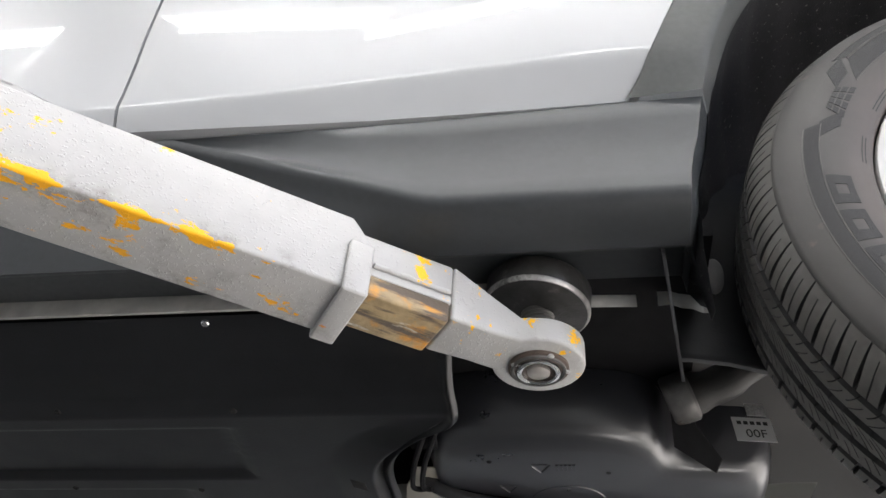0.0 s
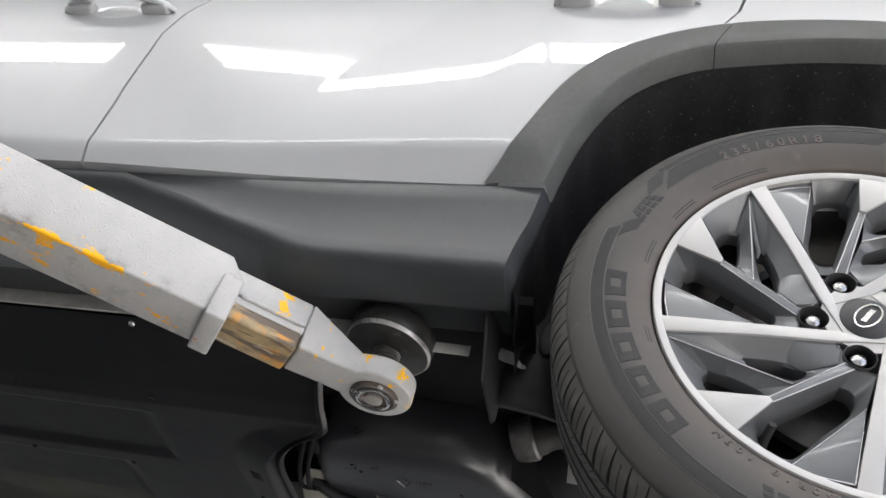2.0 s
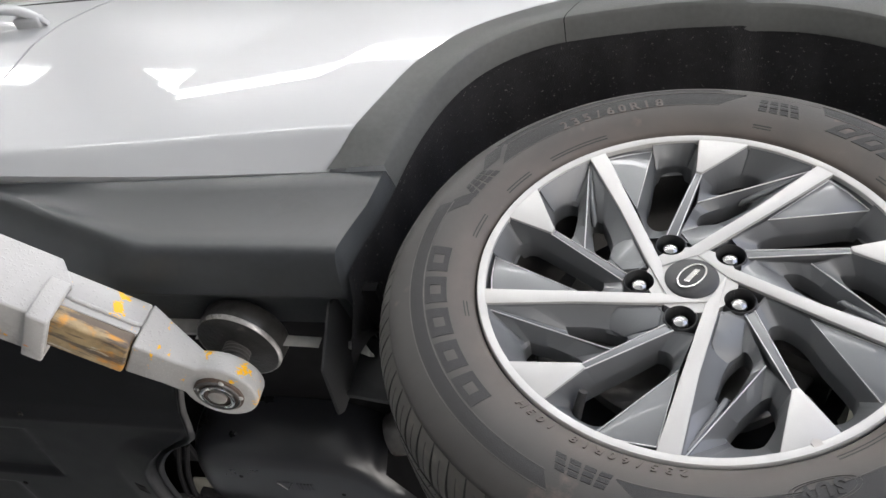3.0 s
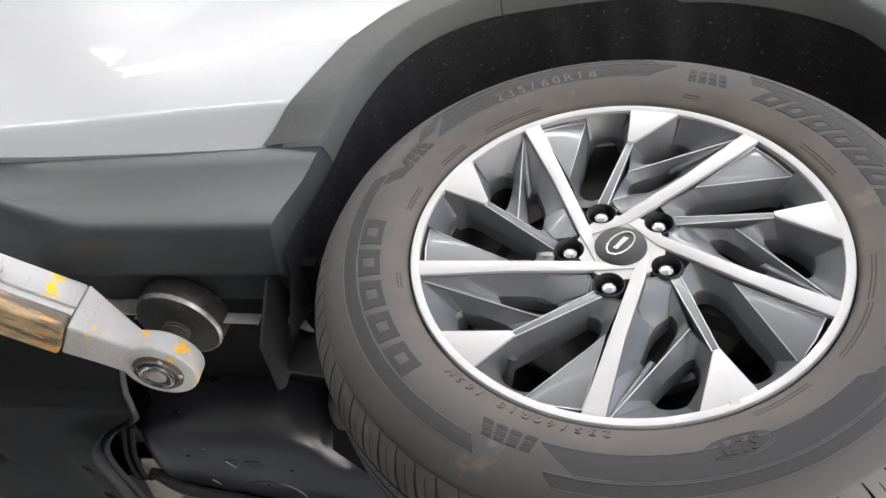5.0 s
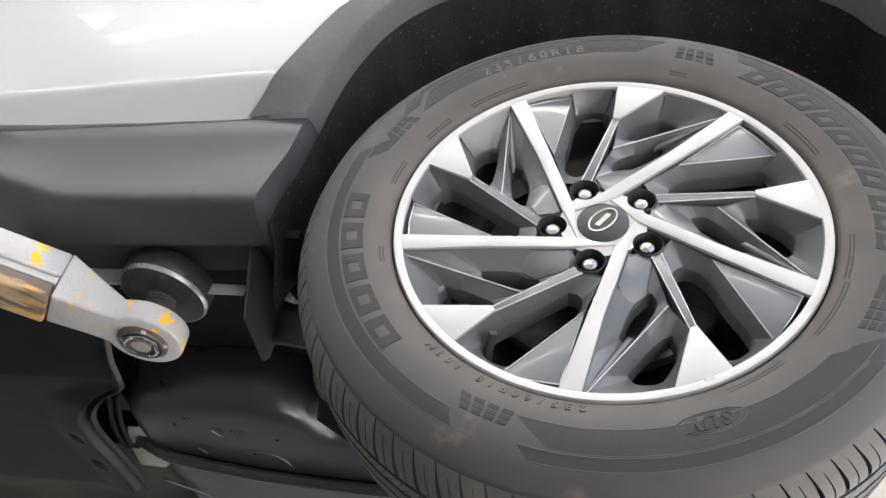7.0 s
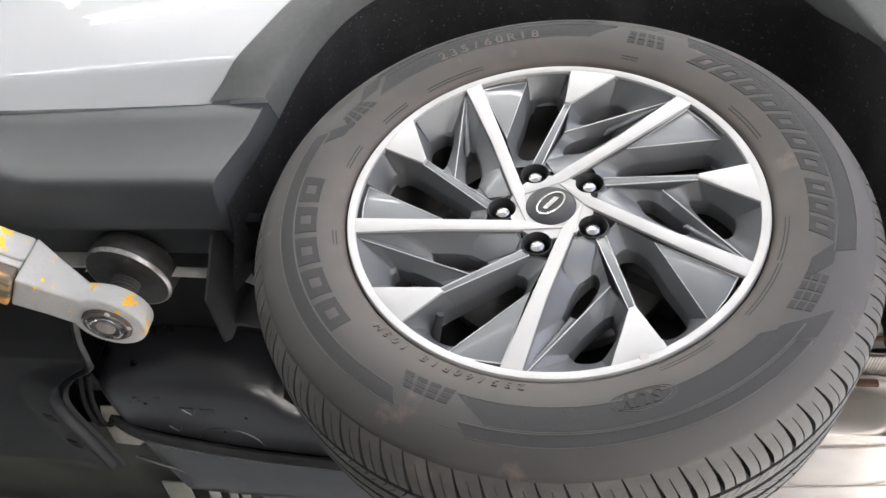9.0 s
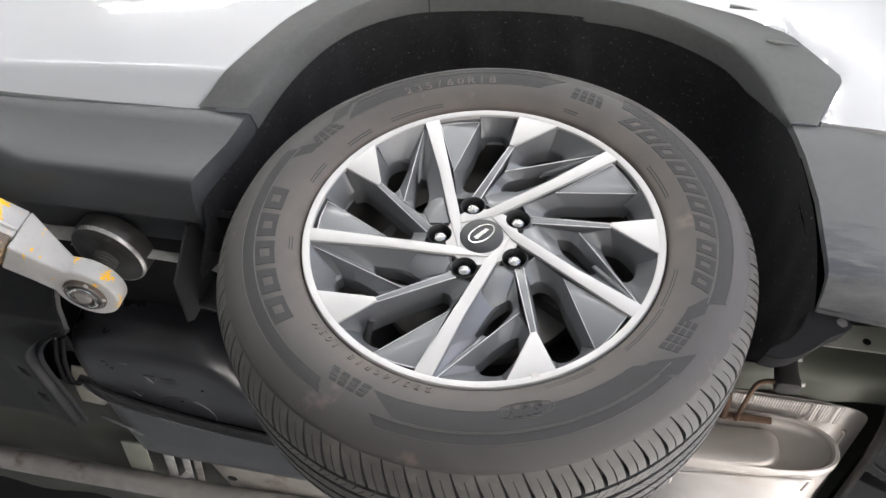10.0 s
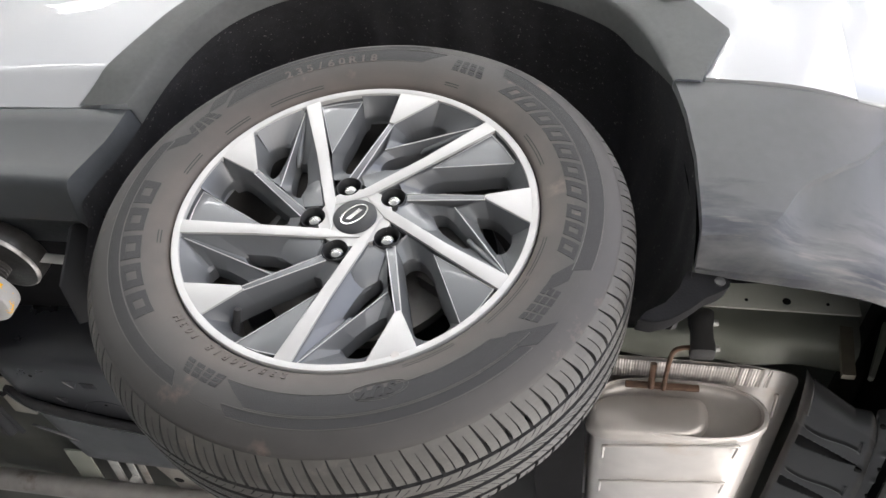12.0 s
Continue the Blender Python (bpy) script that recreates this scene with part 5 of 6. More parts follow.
tk = part("fuel_tank", tank(), M_TANK, car, "black glossy moulded fuel tank", at="world", smooth=60)
for x, y in ((-0.690, 0.430), (-0.521, 0.466), (-0.579, 0.522)):
    spot(tk, x, y, 2.0300, 0.004, M_VOID)
bm = bmesh.new()
lathe(bm, [(0.056, 2.0295), (0.0575, 2.0278), (0.059, 2.0295)], 40, axis="z")
for v in bm.verts:
    v.co += Vector((-0.580, 0.565, 0))
part("moulded_ring", bm, M_TANK, tk, smooth=60)
for o, sz in (((-0.618, 0.448), 0.017), ((-0.668, 0.515), 0.015)):   # recycling mark as plain triangles
    bm = bmesh.new()
    for q in range(3):
        a0, a1 = radians(90 + 120 * q), radians(90 + 120 * (q + 1))
        p0, p1 = Vector((math.cos(a0), math.sin(a0), 0)) * sz, Vector((math.cos(a1), math.sin(a1), 0)) * sz
        tube(bm, [p0 * 0.95 + p1 * 0.05, p0 * 0.15 + p1 * 0.85], 0.0016, 6)
    for v in bm.verts:
        v.co = Vector((v.co.x * 1.0 + o[0], v.co.y + o[1], v.co.z + 2.0295))
    part("moulded_mark", bm, M_BLACK, tk, "moulded recycling mark", smooth=60)
for q in range(5):
    box_bm = box(bmesh.new(), -0.596 + 0.006 * q, -0.592 + 0.006 * q, 0.440, 0.458, 2.0280, 2.0300)
    part("moulded_bar", box_bm, M_BLACK, tk, "moulded print as plain bars", smooth=0)

# bracket plate and paper label on the tank's stepped side
bm = bmesh.new()
pts = [(-0.436, 0.360, 2.107), (-0.434, 0.395, 2.032), (-0.379, 0.428, 2.010), (-0.368, 0.428, 2.030), (-0.398, 0.400, 2.063), (-0.424, 0.368, 2.100)]
prism(bm, pts, [(x + 0.002, y + 0.005, z + 0.002) for x, y, z in pts])
bmesh.ops.recalc_face_normals(bm, faces=bm.faces[:])
part("tank_bracket", bm, M_MATT, car, "black bracket plate on the tank", at="world", smooth=30)
tilt = pose(-0.322, 0.412, 2.066, 78, 0, 8)
lb = part("paper_label", box(bmesh.new(), -0.027, 0.027, -0.021, 0.021, 0.0, 0.0006), M_LABEL, car, "white paper label with black print", smooth=0)
lb.matrix_basis = Matrix.Translation(-ORIGIN["car"]) @ tilt
lb2 = part("code_label", box(bmesh.new(), -0.013, 0.013, -0.011, 0.011, 0.0, 0.0006), mat("grey_label", (0.40, 0.40, 0.40), 0.6, 0, 0.35, 300), car, "small grey printed label", smooth=0)
lb2.matrix_basis = Matrix.Translation(-ORIGIN["car"]) @ tilt @ pose(0.010, 0.036, 0, 0, 0, 0)
me = text_mesh("00F", 0.020, 0.0003)
me.materials.append(M_INK)
tx = new("print", me)
tx.parent = lb
tx.matrix_basis = pose(0.002, -0.008, 0.0007)
for q in range(5):
    part("print_bar", box(bmesh.new(), -0.021 + 0.009 * q, -0.015 + 0.009 * q, 0.008, 0.014, 0.0007, 0.001), M_INK, lb, "small print as plain bars", smooth=0)

# suspension: trailing arm with its bush, lower link
bm = tube(bmesh.new(), curve_pts([(-0.415, 0.380, 2.100), (-0.36, 0.366, 2.115), (-0.30, 0.335, 2.138), (-0.25, 0.30, 2.150), (-0.12, 0.26, 2.140), (0.0, 0.24, 2.11)], 5), [0.030] * 3 + [0.026] * 4 + [0.022] * 19, 16)
part("trailing_arm", bm, M_DARKROOM, car, "dark cast suspension arm", at="world", smooth=60)
bm = lathe(bmesh.new(), [(0.012, -0.012), (0.016, -0.020), (0.033, -0.020), (0.036, -0.016), (0.036, 0.014), (0.032, 0.018), (0.012, 0.018)], 32, axis="x", close=True)
b_ = part("arm_bush", bm, M_STEEL, car, "bare metal suspension bush", smooth=40)
b_.matrix_basis = Matrix.Translation(Vector((-0.418, 0.381, 2.099)) - ORIGIN["car"]) @ Vector((0.095, -0.025, 0.024)).to_track_quat("X", "Z").to_matrix().to_4x4()
bm = tube(bmesh.new(), curve_pts([(-0.05, 0.16, 2.02), (0.0, 0.30, 2.0), (0.05, 0.55, 2.04), (0.06, 0.80, 2.08)], 4), 0.024, 12)
part("lower_link", bm, M_IRON, car, "black steel suspension link", at="world", smooth=60)
bm = tube(bmesh.new(), [(0.05, 0.30, 2.02), (0.04, 0.34, 2.15), (0.03, 0.38, 2.33)], [0.035, 0.035, 0.045], 20)
part("damper", bm, M_BLACK, car, "black damper in the wheel house", at="world", smooth=60)
part("axle_hub", tube(bmesh.new(), [(0.0, 0.11, 2.1), (0.0, 0.30, 2.1)], [0.07, 0.05], 20), M_IRON, car, at="world", smooth=60)

# tank strap, rear cross panel, floor metal beyond the tank
part("tank_strap", tube(bmesh.new(), curve_pts([(-0.80, 0.52, 2.045), (-0.745, 0.530, 2.024), (-0.69, 0.545, 2.018), (-0.57, 0.580, 2.018), (-0.44, 0.600, 2.018), (-0.30, 0.615, 2.02), (-0.20, 0.63, 2.05)], 5), 0.012, 12), mat("strap_black", (0.04, 0.04, 0.042), 0.20, 0.4, 0.2, 30), car, "black steel tank strap", at="world", smooth=60)
bm = bmesh.new()
rows = [[(x, y, 2.072 + 0.012 * math.exp(-((y - 0.86) / 0.05) ** 2) + 0.006 * math.sin(x * 21)) for x in [-3.0 + 2.8 * i / 60 for i in range(61)]] for y in [0.60 + 0.7 * j / 24 for j in range(25)]]
grid(bm, rows)
bmesh.ops.solidify(bm, geom=bm.faces[:], thickness=0.002)
part("tunnel_panel", bm, mat("tunnel_paint", (0.105, 0.108, 0.096), 0.55, 0, 0.2, 12, 0.1, 200), car, "grey-green painted floor metal", at="world", smooth=60)
M_SHIELD = mat("shield_metal", (0.42, 0.40, 0.37), 0.5, 0.5, 0.15, 25, 0.2, 150, dirt=(0.25, 0.22, 0.19), dirt_at=0.56, dirt_scale=8)
plate("panel_edge", [(-1.9, 1.012, 2.050), (-0.78, 1.006, 2.050), (-0.78, 1.022, 2.050), (-1.9, 1.030, 2.050)], 0.010, M_SHIELD, "pale folded edge of the floor metal", bevel=0.001)
plate("heat_shield", [(-0.63, 0.835, 2.048), (-0.50, 0.820, 2.048), (-0.28, 0.845, 2.050), (-0.22, 1.00, 2.050), (-0.43, 0.995, 2.048), (-0.61, 0.975, 2.048)], 0.004, M_SHIELD, "dull metal exhaust heat shield", bevel=0.001)
for x, w, c in ((-0.835, 0.060, M_PRIMER), (-0.735, 0.024, M_BARE), (-0.690, 0.018, M_BARE), (-0.662, 0.018, M_SHIELD)):
    plate("floor_bracket", [(x, 0.815, 2.046), (x + w, 0.812, 2.046), (x + w - 0.030, 0.985, 2.040), (x - 0.030, 0.990, 2.040)], 0.004, c, "pale metal bracket by the tunnel", bevel=0.001)
plate("floor_bracket", [(-0.750, 0.975, 2.038), (-0.700, 0.905, 2.038), (-0.688, 0.915, 2.038), (-0.735, 0.985, 2.038)], 0.003, M_BARE, "pale metal bracket by the tunnel", bevel=0.0008)
spot(car, -0.594, 0.924, 2.0475, 0.012, M_VOID)
part("exhaust_pipe", tube(bmesh.new(), curve_pts([(-2.0, 0.98, 2.02), (-0.6, 0.97, 2.02), (-0.1, 1.00, 2.06), (0.2, 1.10, 2.12), (0.34, 1.15, 2.14)], 6), 0.026, 16), mat("pipe_steel", (0.34, 0.325, 0.31), 0.45, 0.5, 0.2, 25, 0.1, 200, dirt=(0.16, 0.12, 0.10), dirt_at=0.60, dirt_scale=8), car, "dull grey steel exhaust pipe", at="world", smooth=60)
plate("brake_pipe", [(-0.80, 0.635, 2.02), (-0.79, 0.64, 2.02), (-0.70, 0.76, 2.035), (-0.71, 0.765, 2.035)], 0.006, M_BLACK, bevel=0.001)

# rear rail and its flange inside the bumper
# flange primer is brightened: the light on it is put into the colour
fl = plate("rail_flange", [(0.36, 0.392, 2.262), (0.755, 0.392, 2.262), (0.755, 0.396, 2.262), (0.36, 0.396, 2.262)], 0.060, mat("lit_primer", (0.50, 0.51, 0.47), 0.45, 0, 0.12, 14, 0.1, 200), "grey-green primed rail flange", bevel=0.001)
for x, z, r in ((0.575, 2.279, 0.003), (0.640, 2.281, 0.007), (0.705, 2.280, 0.003)):
    h_ = spot(fl, x, 0.3915, z, r, M_VOID)
    h_.rotation_euler = (radians(-90), 0, 0)
bm = bmesh.new()
rows = []
for k in range(13):
    a = math.pi * k / 12
    rows.append([(x, 0.447 - 0.050 * math.copysign(abs(math.cos(a)) ** 0.5, math.cos(a)), 2.290 - 0.085 * math.sin(a) ** 0.5 + 0.004 * math.sin(x * 40)) for x in [0.25 + 0.5 * i / 30 for i in range(31)]])
grid(bm, rows)
bmesh.ops.solidify(bm, geom=bm.faces[:], thickness=0.002)
part("rear_rail", bm, M_PRIMER, car, "grey-green painted chassis rail", at="world", smooth=60)
bm = bmesh.new()
prism(bm, [(0.712, 0.398, 2.15), (0.732, 0.398, 2.15), (0.741, 0.398, 2.255), (0.721, 0.398, 2.255)], [(0.712, 0.41, 2.15), (0.732, 0.41, 2.15), (0.741, 0.41, 2.255), (0.721, 0.41, 2.255)])
part("rail_bracket", bm, mat("brown_bracket", (0.13, 0.115, 0.09), 0.6, 0, 0.2, 40, 0.1, 200), car, at="world", smooth=0)

# ---- muffler
def oval(y, k, z_mid=2.148, n=40):
    pts = []
    for i in range(n):
        t = 2 * math.pi * i / n
        c, s = math.cos(t), math.sin(t)
        pts.append((0.478 + 0.152 * k * math.copysign(abs(c) ** 0.75, c), y, z_mid + 0.057 * k * math.copysign(abs(s) ** 0.85, s)))
    return pts


bm = bmesh.new()
vs = grid(bm, [oval(0.575, 0.2), oval(0.575, 0.915), oval(0.553, 0.935), oval(0.549, 0.96), oval(0.550, 1.0), oval(0.556, 1.02), oval(0.568, 1.02), oval(0.572, 1.0), oval(0.60, 1.0), oval(0.80, 1.0), oval(1.05, 1.0), oval(1.30, 1.0), oval(1.32, 0.9)], True)
bm.faces.new(vs[0])
bm.faces.new(vs[-1][::-1])
muf = part("muffler", bm, M_ALU, car, "pale aluminised steel muffler", at="world", smooth=50)
bm = bmesh.new()
vs = grid(bm, [oval(0.5695, 0.1), oval(0.569, 0.55), oval(0.567, 0.80), oval(0.562, 0.90), oval(0.556, 0.925), oval(0.5535, 0.934)], True)
bm.faces.new(vs[0])
M_CAP = mat("end_cap_steel", (0.44, 0.415, 0.395), 0.40, 0.55, 0.14, 14, 0.06, 200, dirt=(0.16, 0.12, 0.10), dirt_at=0.60, dirt_scale=7)
part("end_cap", bm, M_CAP, muf, "dull stained end cap of the muffler", smooth=60)
bm = bmesh.new()   # swelling pressed into the end cap
rows = []
for k, y in ((1.0, 0.572), (0.965, 0.560), (0.90, 0.551), (0.80, 0.548), (0.3, 0.547)):
    rows.append([(0.425 + 0.108 * k * math.copysign(abs(math.cos(t)) ** (0.6 if math.cos(t) < 0 else 0.35), math.cos(t)), y, 2.130 + 0.012 * math.cos(t) * k + 0.043 * k * math.copysign(abs(math.sin(t)) ** 0.7, math.sin(t))) for t in [2 * math.pi * i / 32 for i in range(32)]])
vs = grid(bm, rows, True)
bm.faces.new(vs[-1])
part("end_cap_boss", bm, M_CAP, muf, "raised boss on the end cap", smooth=60)
for y0 in (0.612, 0.770, 0.930, 1.09):
    pts = curve_pts([(0.352, y0 + 0.05, 2.0915), (0.353, y0 + 0.006, 2.0905), (0.362, y0 - 0.002, 2.0900), (0.48, y0 - 0.028, 2.0895), (0.572, y0 - 0.046, 2.0905), (0.580, y0 - 0.040, 2.0920), (0.578, y0 + 0.0, 2.0920)], 3)
    part("pressed_bead", tube(bmesh.new(), pts, 0.0028, 8), M_ALU, muf, smooth=60)



def muffler_shield():
    """Thin sheet over the muffler with a rounded corner and a raised border."""
    bm = bmesh.new()
    rows = []
    nx, ny, y0, r = 40, 48, 0.506, 0.062
    for j in range(ny + 1):
        y = y0 + 0.66 * (j / ny) ** 1.6
        x1 = 0.688 + 0.03 * (y - y0)
        if y < y0 + r:
            x1 -= r - math.sqrt(max(0, r * r - (y0 + r - y) ** 2))
        row = []
        for i in range(nx + 1):
            x = 0.25 + (x1 - 0.25) * i / nx
            d = min(x1 - x, (y - y0) * 1.0)
            z = 2.222 - 0.003 * math.exp(-(d / 0.004) ** 2) - 0.004 * min(1, max(0, (x - 0.60) / 0.02)) + 0.010 * max(0, (x - 0.64) / 0.05) ** 2
            row.append((x, y, z))
        rows.append(row)
    shell(bm, rows, (0, 0, 0.0015))
    return bm


shield = part("muffler_shield", muffler_shield(), M_ALU, car, "pale heat shield over the muffler", at="world", smooth=50)
bm = bmesh.new()   # border of the shield with a pressed diamond relief
rows = []
for j in range(43):
    y = 0.512 + 0.0015 * j
    rows.append([(x, y, 2.2165 + 0.0016 * max(-0.4, math.sin((x + y) * 640) * math.sin((x - y) * 640)) + (0.0025 if 0.575 < x < 0.583 or 0.625 < x < 0.632 else 0)) for x in [0.28 + 0.0015 * i for i in range(240)]])
grid(bm, rows)
part("dimpled_border", bm, M_ALU, shield, "dimpled metal border of the shield", smooth=30)
for y0, y1 in ((0.60, 0.68), (0.76, 0.90), (0.97, 1.08)):
    part("pressed_bead", tube(bmesh.new(), curve_pts([(0.657, y0, 2.2185), (0.662, y0 + 0.004, 2.217), (0.666 + 0.02 * (y1 - y0), y1, 2.2185)], 4), 0.0035, 8), M_ALU, shield, smooth=60)
bm = bmesh.new()   # waisted rubber block
rows = []
for z, k in ((2.151, 0.80), (2.153, 0.98), (2.165, 1.0), (2.180, 0.88), (2.200, 0.86), (2.215, 1.0), (2.232, 1.0), (2.236, 0.8)):
    rows.append([(0.4965 + 0.0195 * k * cx, 0.376 + 0.016 * k * cy, z) for cx, cy in ((-1, -0.7), (-0.7, -1), (0.7, -1), (1, -0.7), (1, 0.7), (0.7, 1), (-0.7, 1), (-1, 0.7))])
vs = grid(bm, rows, True)
bm.faces.new(vs[0])
bm.faces.new(vs[-1][::-1])
bmesh.ops.recalc_face_normals(bm, faces=bm.faces[:])
part("hanger_stud", tube(bmesh.new(), [(0.4965, 0.376, 2.230), (0.4965, 0.388, 2.266)], 0.006, 10), M_IRON, car, "dark steel stud of the hanger", at="world", smooth=60)
part("rubber_hanger", bm, M_RUBBER_DARK, car, "black rubber exhaust hanger", at="world", smooth=40)
for z in (2.166, 2.216):
    part("hanger_bolt", tube(bmesh.new(), [(0.514, 0.376, z), (0.524, 0.374, z)], [0.006, 0.005], 8), M_BARE, car, "bright hanger bolt", at="world")
part("hanger_rod", tube(bmesh.new(), curve_pts([(0.480, 0.376, 2.165), (0.464, 0.382, 2.166), (0.453, 0.40, 2.167), (0.451, 0.46, 2.172), (0.452, 0.545, 2.180)], 5), 0.0042, 10), M_RUST, car, "rusty steel hanger rod", at="world", smooth=60)
part("hanger_rod", tube(bmesh.new(), [(0.432, 0.50, 2.205), (0.430, 0.545, 2.18)], 0.006, 10), M_RUST, car, "rusty steel hanger rod", at="world", smooth=60)
plate("hanger_foot", [(0.385, 0.540, 2.178), (0.515, 0.540, 2.180), (0.515, 0.548, 2.180), (0.385, 0.548, 2.178)], 0.012, M_RUST, "rusty bracket welded to the muffler", bevel=0.002)


TRAY_X, TRAY_Y = (0.0, 0.25, 0.55, 0.75, 1.0), (0.428, 0.436, 0.448, 0.427, 0.377)   # front edge over the width


def tray_point(f, w):
    y = interp(f, TRAY_X, TRAY_Y) + w
    x0 = interp(y, (0.40, 0.58, 0.77, 1.0, 1.7), (0.666, 0.684, 0.688, 0.692, 0.70))
    x1 = interp(y, (0.377, 0.411, 0.567, 0.766, 1.7), (0.785, 0.795, 0.824, 0.842, 0.86))
    xr = interp(y, (0.427, 0.492, 0.617, 0.823, 1.7), (0.760, 0.776, 0.794, 0.812, 0.825))
    return (x0 + (xr - x0) * f / 0.75, y) if f < 0.75 else (xr + (x1 - xr) * (f - 0.75) / 0.25, y)


def tray_z(f):
    return interp(f, (0, 0.75, 1.0), (2.150, 2.090, 2.070))


def tray():
    """The black tray behind the muffler: wedge-shaped scoops, pressed borders, a rib and a stepped rear border."""
    bm = bmesh.new()
    rows = []
    for j in range(421):
        w = 1.0 * j / 420
        row = []
        for i in range(61):
            f = i / 60
            x, y = tray_point(f, w)
            z = tray_z(f) + 0.012 * math.exp(-w / 0.010) + 0.012 * math.exp(-f / 0.02)
            v = (y - 0.604) % 0.176
            if 0.05 < f < 0.66 and y > 0.60:
                wide = 0.038 * (1 - (f - 0.05) / 0.61) ** 0.6
                if v < wide:
                    z += 0.024 * (1 - (2 * v / wide - 1) ** 4)
            u = (y - 0.490) % 0.176   # pressed bead round each field
            if 0.08 < f < 0.66:
                z -= 0.003 * math.exp(-((u - 0.072 - 0.01 * math.sin(f * 8)) / 0.004) ** 2)
            if 0.64 < f < 0.66 and 0.03 < u < 0.072 or 0.05 < f < 0.07 and w < 0.1:
                z -= 0.003
            z -= 0.009 * math.exp(-((f - 0.75) / 0.018) ** 2)
            if f > 0.76:
                z += 0.004 - 0.006 * max(0, math.sin(w * 62)) ** 6 * math.exp(-((f - 0.92) / 0.05) ** 2)
            row.append((x, y, z))
        rows.append(row)
    shell(bm, rows, (0, 0, 0.003))
    return bm


tr = part("rear_undertray", tray(), mat("tray_plastic", (0.013, 0.0133, 0.0145), 0.34, 0, 0.15, 30, 0.06, 300, spec=0.4), car, "black plastic rear undertray with louvres", at="world", smooth=40)
for w in (0.18, 0.355, 0.53):
    x, y = tray_point(0.69, w)
    spot(tr, x, y, tray_z(0.69) - 0.003, 0.008, M_VOID, square=True)
for f, w in ((0.83, 0.03), (0.90, 0.075), (0.90, 0.185), (0.90, 0.295)):
    x, y = tray_point(f, w)
    spot(tr, x, y, tray_z(f) + 0.0035, 0.006, M_VOID)
bm = bmesh.new()   # slanting primed bracket inside the bumper corner
br = [(0.804, 2.262), (0.813, 2.246), (0.772, 2.150), (0.764, 2.152)]
prism(bm, [(x - 0.012, 0.400, z) for x, z in br], [(x - 0.012, 0.415, z) for x, z in br])
bmesh.ops.recalc_face_normals(bm, faces=bm.faces[:])
bmesh.ops.bevel(bm, geom=bm.edges[:], offset=0.002, segments=2, affect="EDGES")
part("corner_bracket", bm, M_PRIMER, car, "grey-green primed bumper bracket", at="world", smooth=30)

# ---------------------------------------------------------------- upper body
def mirror_bar(x0, x1, z, h=0.020, y=-0.004):
    bm = bmesh.new()
    n = 20
    rows = []
    for i in range(n + 1):
        x = x0 + (x1 - x0) * i / n
        yy = side_y(x, 2.86) + y
        rows.append([(x, yy + 0.012, z(x)), (x, yy, z(x) + 0.002), (x, yy - 0.002, z(x) + h / 2), (x, yy, z(x) + h - 0.002), (x, yy + 0.012, z(x) + h)])
    grid(bm, rows)
    bmesh.ops.solidify(bm, geom=bm.faces[:], thickness=0.004)
    return bm


part("window_trim", mirror_bar(-2.2, 0.1, lambda x: 2.818 + 0.035 * (x + 1.6)), mat("gloss_black", (0.012, 0.012, 0.013), 0.15, 0, 0.1, 20, coat=0.5), car, "glossy black window trim", at="world", smooth=40)


def handle():
    """A pull handle: an arched bar with solid feet over a shallow dish."""
    bm = bmesh.new()
    rows = []
    n = 24
    for i in range(n + 1):
        f = i / n
        x = -0.125 + 0.25 * f
        lift = 0.034 * (1 - abs(2 * f - 1) ** 3.5)
        half = 0.016 * (0.35 + 0.65 * (1 - abs(2 * f - 1) ** 3))
        ring = []
        for k in range(12):
            t = 2 * math.pi * k / 12
            ring.append((x, -lift - 0.006 + 0.008 * math.sin(t), 0.004 * math.sin(math.pi * f) + half * math.cos(t)))
        rows.append(ring)
    vs = grid(bm, rows, True)
    bm.faces.new(vs[0])
    bm.faces.new(vs[-1][::-1])
    for s_ in (-1, 1):   # feet
        box(bm, s_ * 0.085 - 0.030, s_ * 0.085 + 0.030, -0.024, 0.012, -0.012, 0.013, 0.006)
    return bm


for d, x, z in ((front_door, -1.300, 2.705), (door, -0.312, 2.732)):
    h = part("door_handle", handle(), M_WHITE, d, "white pull handle", smooth=60)
    h.matrix_basis = pose(x, side_y(x, z) + 0.004, z)
    dish_ = part("handle_dish", lathe(bmesh.new(), [(0.0001, 0.004), (0.6, 0.002), (0.9, -0.0008), (1.0, 0.001)], 32), M_WHITE, d, smooth=60)
    dish_.matrix_basis = pose(x, side_y(x, z) - 0.0015, z) @ Matrix.Diagonal((0.07, 1, 0.026, 1))


